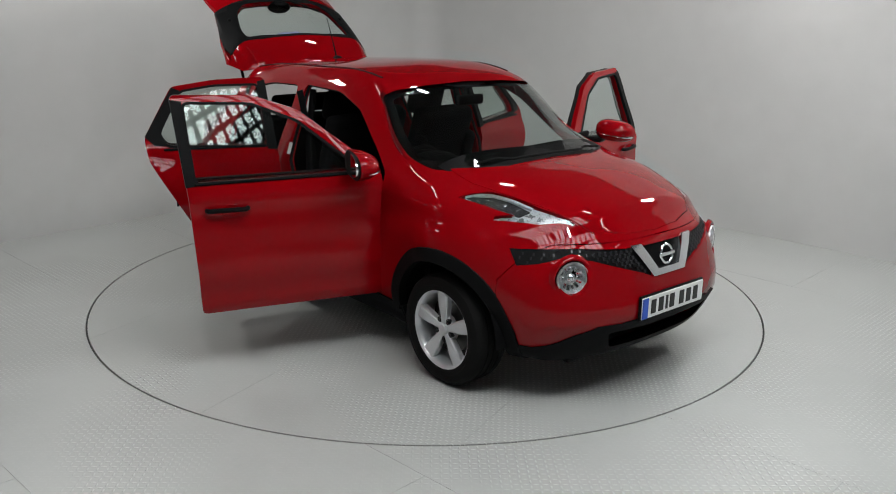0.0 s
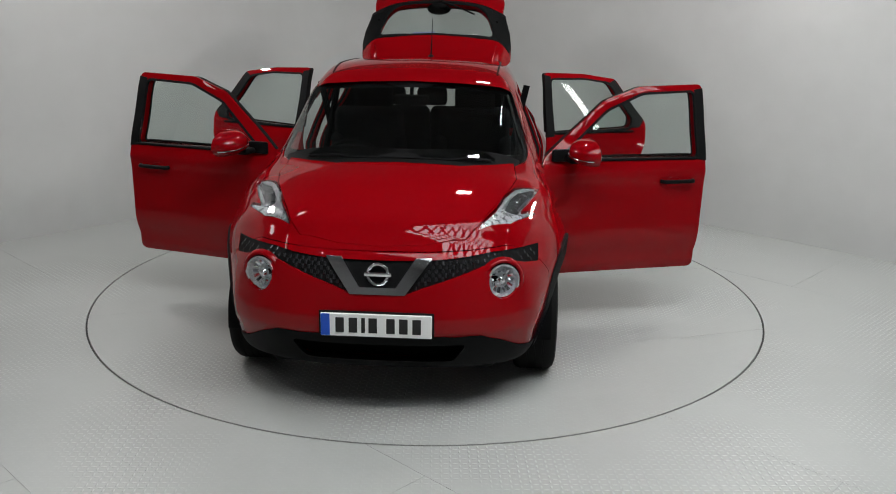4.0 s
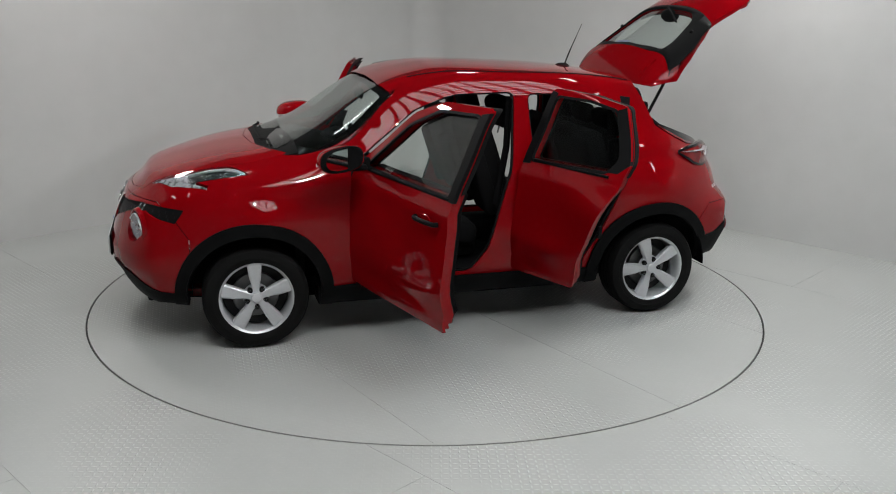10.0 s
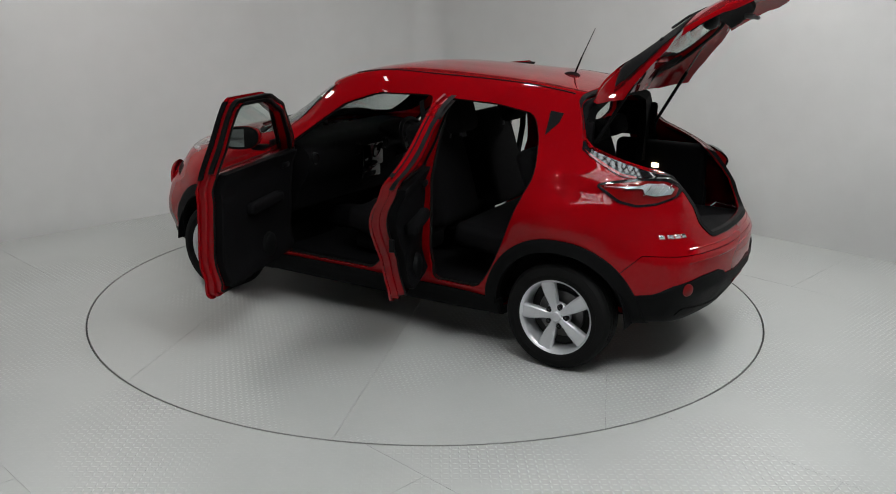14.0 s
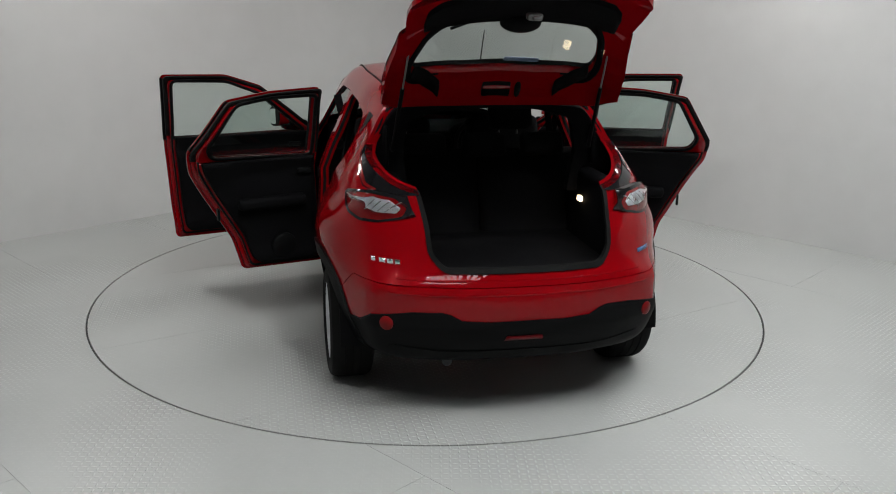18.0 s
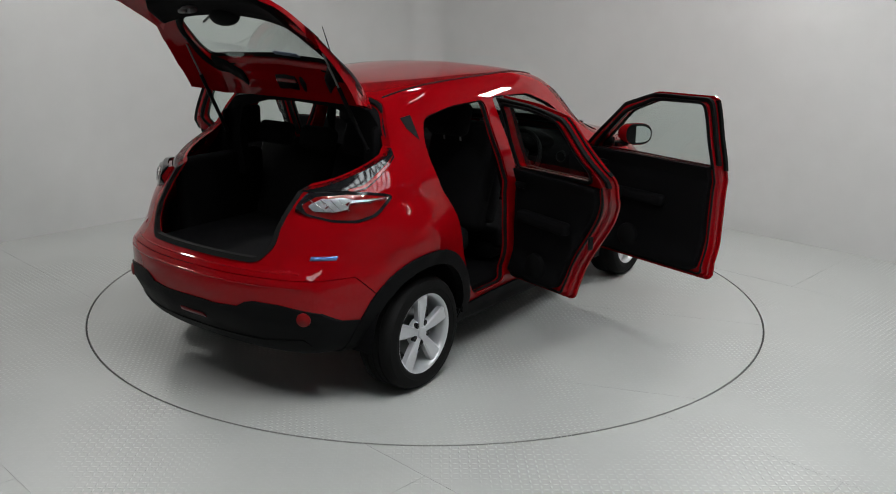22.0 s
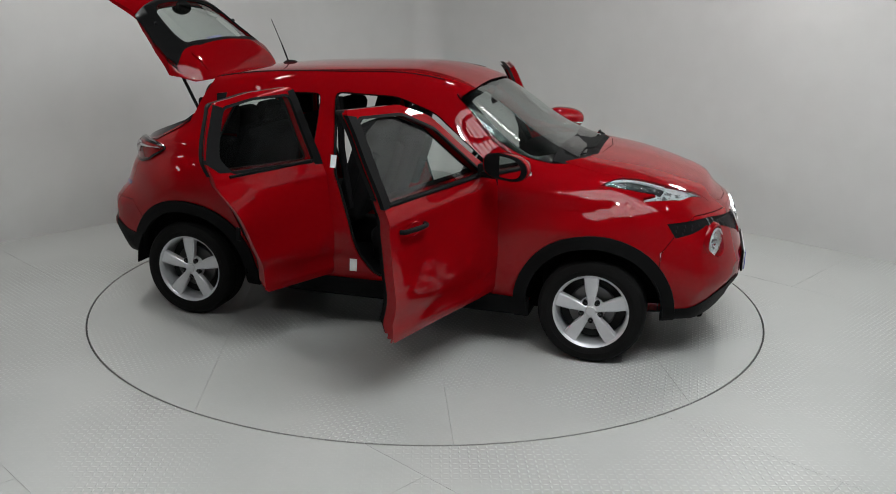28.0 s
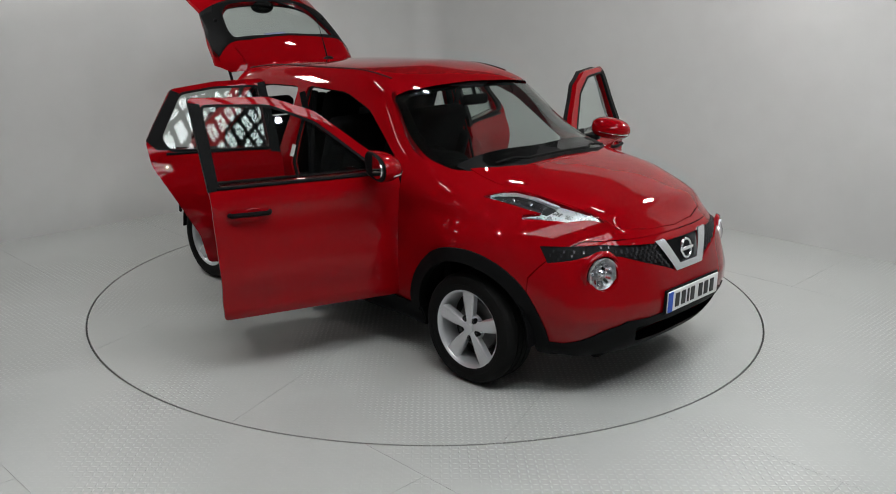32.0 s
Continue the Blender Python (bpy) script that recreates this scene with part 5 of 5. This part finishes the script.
def seat(y, width=.50):
    st = thing("front_seat", "", "")
    st.parent = car
    st.matrix_local = Matrix.Translation((0, y, 0))
    lean = Matrix.Rotation(radians(-72), 4, "Y")
    part("cushion", seat_pad((.10, 0, .555), (.50, width, .15), Matrix.Rotation(radians(-8), 4, "Y"), .02), CLOTH, st, "dark grey cloth seat cushion")
    part("backrest", seat_pad((-.245, 0, .925), (.66, width * .96, .14), lean, .025), CLOTH, st, "dark grey cloth seat back")
    for s in (1, -1):
        bm = bmesh.new()
        box(bm, (0, 0, 0), (.44, .08, .10), Matrix.Translation((-.19, s * width * .44, .86)) @ lean, .035, 3)
        part("side_bolster", bm, CLOTH, st)
        bm = bmesh.new()
        tube(bm, [(-.325, s * .06, 1.15), (-.345, s * .06, 1.25)], .006, 8)
        part("headrest_post", bm, STEEL, st)
    part("headrest", seat_pad((-.355, 0, 1.285), (.21, .28, .11), lean, .012, .05), CLOTH, st, "black cloth headrest")
    bm = bmesh.new()
    box(bm, (.08, 0, .44), (.46, width * .8, .12), None, .03, 2)
    part("seat_base", bm, BLACK, st)


seat(.36)
seat(-.36)
bench = thing("rear_bench", "", "")
bench.parent = car
part("cushion", seat_pad((-.70, 0, .58), (.48, 1.22, .15), Matrix.Rotation(radians(-6), 4, "Y"), .02), CLOTH, bench, "dark grey cloth bench cushion")
for y, w in ((.306, .612), (-.306, .612)):
    part("backrest", seat_pad((-1.01, y, .875), (.60, w, .14), Matrix.Rotation(radians(-70), 4, "Y"), .02), CLOTH, bench, "dark grey cloth bench back")
for y in (.33, -.33, 0):
    part("headrest", seat_pad((-1.115, y, 1.215), (.13, .24, .09), Matrix.Rotation(radians(-72), 4, "Y"), .01, .035), CLOTH, bench, "black cloth headrest")
bm = bmesh.new()
box(bm, (.50, 0, 1.375), (.03, .22, .065), pose(0, 0, 0), .02, 3)
tube(bm, [(.50, 0, 1.40), (.47, 0, 1.46)], .012, 8)
part("rear_view_mirror", bm, BLACK, car, "black rear-view mirror")
bm = bmesh.new()
box(bm, (-.37, 0, 1.475), (1.5, 1.0, .02), None, .008, 1)
part("headlining", bm, vary(material("headlining_grey", (.10, .10, .097), .95), 6, .1, .05), car, "pale grey headlining")
for s in (1, -1):
    bm = bmesh.new()
    tube(bm, [(-.33, s * .60, 1.40), (-.30, s * .66, 1.10), (-.22, s * .72, .75)], .022, 8)
    part("belt_pillar_lining", bm, TRIM, car)
    bm = bmesh.new()
    box(bm, (0, 0, 0), (.004, .045, .62), Matrix.Translation((-.30, s * .655, 1.10)) @ Matrix.Rotation(radians(s * -12), 4, "X"))
    part("seat_belt", bm, CLOTH, car, "black seat belt")
    # seals round the openings
    for poly in (FRONT_OPENING, REAR_OPENING):
        me = cut(layer(.012, .030, prism(shrink(poly, -.004), "y", .3, 1.3)), prism(shrink(poly, .010), "y", .2, 1.4))
        part("opening_seal", moved(dress(me, RUBBER, RUBBER, RUBBER), Matrix.Identity(4) if s > 0 else MIRROR_Y), None, car, "black rubber seal round the door opening")

# labels on the door pillars
for x, z, w, h in ((-.165, .442, .045, .10), (-.292, 1.045, .035, .075)):
    p, n = skin_at(x, z, .0015)
    for s in (-1,):
        bm = bmesh.new()
        box(bm, (0, 0, 0), (w, .0015, h), Matrix.Translation(p) @ n.to_track_quat("Y", "Z").to_matrix().to_4x4())
        part("pillar_label", moved(mesh_of("pillar_label", bm, PAPER), MIRROR_Y), None, car, "white label on the door pillar")
# exhaust and underbody
bm = bmesh.new()
tube(bm, [(-1.80, .33, .255), (-1.5, .33, .25)], .026, 14)
part("exhaust", bm, STEELBLACK, car, "steel exhaust pipe below the bumper")
bm = bmesh.new()
box(bm, (0, 0, .24), (2.2, 1.25, .06), None, .02, 1)
part("underbody", bm, TRIM, car, "black underbody")

# ---- the studio ----
CORNER = Vector((-0.041, 4.534))
DL, DR = Vector((-0.7071, -0.7071)), Vector((0.7071, -0.7071))
ROOM = 11.5


def slab(name, poly, lo, hi, mats, label="", category="", kind="structure"):
    return tagged(new(name, mesh_of(name, prism(poly, "z", lo, hi), mats, False)), label, category, "", kind)


def wall(name, a, b, out, mat=WHITE, label="plain white painted studio wall", h=CEIL, t=0.15):
    a, b, n = Vector(a), Vector(b), Vector(out) * t
    return slab(name, [tuple(a), tuple(b), tuple(b + n), tuple(a + n)], -0.1, h, mat, label, "wall")


c0, c1, c2, c3 = CORNER, CORNER + DL * ROOM, CORNER + DL * ROOM + DR * ROOM, CORNER + DR * ROOM
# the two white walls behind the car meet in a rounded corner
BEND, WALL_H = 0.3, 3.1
arc = [CORNER + DL * BEND + DR * BEND - (DL * math.cos(a) + DR * math.sin(a)) * BEND for a in np.linspace(0, math.pi / 2, 13)]
arc = [Vector(q) for q in arc][::-1]
path = [c1] + arc + [c3] if (arc[0] - c1).length < (arc[-1] - c1).length else [c1] + arc[::-1] + [c3]
outer = [c1 - DR * .15, c0 - DR * .15 - DL * .15, c3 - DL * .15]
lower = slab("wall_north", [tuple(q) for q in path + outer[::-1]], -.1, WALL_H, WHITE, "plain white painted studio wall with a rounded corner", "wall")
# unseen upper wall, set dark so that glass and paint reflect a dark area
upper = slab("upper_wall", [tuple(q) for q in path + outer[::-1]], WALL_H, CEIL, DUSK, "dark grey upper wall out of view, added to darken reflections", "wall")
for ob in (lower, upper):
    ob.data.shade_smooth()
    ob.data.set_sharp_from_angle(angle=radians(30))
wall("wall_south_west", c1, c2, DL, GREY, "plain grey wall behind the camera")
wall("wall_south_east", c3, c2, DR, GREY, "plain grey wall behind the camera")
slab("ceiling", [tuple(q) for q in (c0, c1, c2, c3)], CEIL, CEIL + .2, SOOTY, "grey roof lining", "ceiling")


def disc_poly(r, n=160):
    return [(r * math.cos(2 * math.pi * i / n), r * math.sin(2 * math.pi * i / n)) for i in range(n)]


# floor plates, laid along the walls, round the hole of the table
floor = tagged(new("floor", mesh_of("floor", prism([tuple(q) for q in (c0, c1, c2, c3)], "z", -.12, -.02), STEEL, False)), "grey painted checker-plate steel floor", "floor", "", "structure")
PW, PL, SEAM = 1.25, 2.5, .0008
for i in range(9):
    for j in range(5):
        a0, a1 = i * PW + SEAM - .05, (i + 1) * PW - SEAM - .05
        b0, b1 = (j - .48 * (i % 2)) * PL + SEAM, (j + 1 - .48 * (i % 2)) * PL - SEAM
        a0, b0, a1, b1 = max(a0, 0), max(b0, 0), min(a1, ROOM), min(b1, ROOM)
        if a1 - a0 < .1 or b1 - b0 < .1:
            continue
        q = [tuple(CORNER + DL * a + DR * b) for a, b in ((a0, b0), (a1, b0), (a1, b1), (a0, b1))]
        me = prism(q, "z", -.02, 0)
        cx = Vector(((q[0][0] + q[2][0]) / 2, (q[0][1] + q[2][1]) / 2)).length
        if cx < TABLE_R + 1.6:
            me = cut(me, prism(disc_poly(TABLE_R + .006), "z", -.2, .2))
            if not len(me.polygons):
                continue
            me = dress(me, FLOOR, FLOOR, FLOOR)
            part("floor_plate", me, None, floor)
        else:
            part("floor_plate", mesh_of("floor_plate", me, FLOOR, False), None, floor)
table = thing("turntable", "round grey steel turntable flush in the floor", "turntable")
for k, (x0, x1) in enumerate(((-2.5, -1.25), (-1.25, 0.0), (0.0, 1.25), (1.25, 2.5))):
    me = cut(prism(disc_poly(TABLE_R - .006), "z", -.018, 0), prism([(x0 + .0008, -3), (x1 - .0008, -3), (x1 - .0008, 3), (x0 + .0008, 3)], "z", -1, 1), "INTERSECT")
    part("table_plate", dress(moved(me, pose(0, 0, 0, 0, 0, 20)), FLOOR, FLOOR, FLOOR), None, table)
part("table_base", prism(disc_poly(TABLE_R - .012), "z", -.08, -.019), STEEL, table)
# black sheet below the gap, its depth of shade put in as colour
part("gap_ring", prism(disc_poly(TABLE_R + .012), "z", -.0195, -.0185), INK, floor)

# roof light over and behind the camera
sky_l = thing("skylight", "large lattice of bright roof-light panes in the ceiling", "skylight", "", pose(1.63, -3.75, CEIL - .05, 0, 0, -45))
NX, NY, CX, CY = 9, 13, .32, .43
bm = bmesh.new()
box(bm, (0, 0, 0), (CX - .085, CY - .11, .02))
pane_me = mesh_of("pane", bm, SKYPANE, False)
for i in range(NX):
    for j in range(NY):
        part("pane", pane_me, None, sky_l).location = ((i + .5 - NX / 2) * CX, (j + .5 - NY / 2) * CY, 0)
for n, c, sx, sy in ((NX, CX, .085, NY * CY + .10), (NY, CY, NX * CX + .08, .110)):
    bm = bmesh.new()
    box(bm, (0, 0, 0), (sx, sy, .05 if n == NX else .046), None, .006, 1)
    bar_me = mesh_of("glazing_bar", bm, BLACK, False)
    for i in range(n + 1):
        k = (i - n / 2) * c
        part("glazing_bar", bar_me, None, sky_l).location = (k, 0, -.012) if n == NX else (0, k, -.013)


def panel_light(at, target, w, h, power, colour):
    m = look(at, target)
    ob = thing("panel_light", "bright rectangular panel lamp out of view, in a black housing", "lamp", "panel lights", m)
    bm = bmesh.new()
    box(bm, (0, 0, .05), (w + .06, h + .06, .06), None, .01, 2)
    part("housing", bm, BLACK, ob, "black lamp housing")
    area_lamp("panel_light_source", m @ Matrix.Translation((0, 0, -.005)), w, h, power, colour)


panel_light((3.05, .85, 2.95), (0, -.5, 1.0), .42, .20, 38, (1, .99, .97))
panel_light((-2.95, .85, 2.95), (0, -.5, 1.0), .42, .20, 34, (1, .99, .97))
panel_light((.75, 1.9, 4.4), (.6, 0, .8), .32, .15, 18, (1, .99, .97))
# broad panel high at the side of the room
panel_light((-5.4, -1.3, 3.7), (0, -.8, .8), .60, .25, 5, (1, .99, .98))
# added fill lamps, high up and out of view, that brighten the white walls
for side, other, b, p in ((DR, DL, 4.8, 16), (DR, DL, 7.4, 14), (DL, DR, 4.8, 16), (DL, DR, 7.0, 6)):
    q, w = CORNER + side * b + other * 1.5, CORNER + side * (b + .3)
    panel_light((q.x, q.y, 4.2), (w.x, w.y, 1.9), .9, .25, p, (1, .99, .98))


def spot_fitting(at, target, power):
    """A small round ceiling lamp with its own glow."""
    m = look(at, target)
    ob = thing("spot_lamp", "small round white studio spot lamp", "lamp", "spot lamps", m)
    bm = bmesh.new()
    turned(bm, [(.001, -.16), (.05, -.155), (.075, -.10), (.08, .0), (.074, .004), (.070, -.02), (.001, -.02)], 20, Matrix.Rotation(radians(-90), 4, "X"))
    part("housing", bm, BLACK, ob, "black spot-lamp housing")
    bm = bmesh.new()
    tube(bm, [(0, .0, .14), Vector(m.inverted() @ Vector((at[0], at[1], CEIL)))], .012, 8)
    part("stem", bm, BLACK, ob, "thin black stem to the ceiling")
    disc_lamp("spot_source", m @ Matrix.Translation((0, 0, -.012)), .09, power, (1, .985, .955))


for x, p in ((-2.4, 20), (-.8, 20), (.8, 21), (2.4, 22)):
    spot_fitting((x, -3.6, 4.2), (x * .7, -2.2, 0), p)


def motions():
    walk(car, [(t, pose(0, 0, 0, 0, 0, a) @ pose(CAR_AT[0], CAR_AT[1], 0)) for t, a in TURN])
    walk(table, [(t, pose(0, 0, 0, 0, 0, a)) for t, a in TURN])


motions()
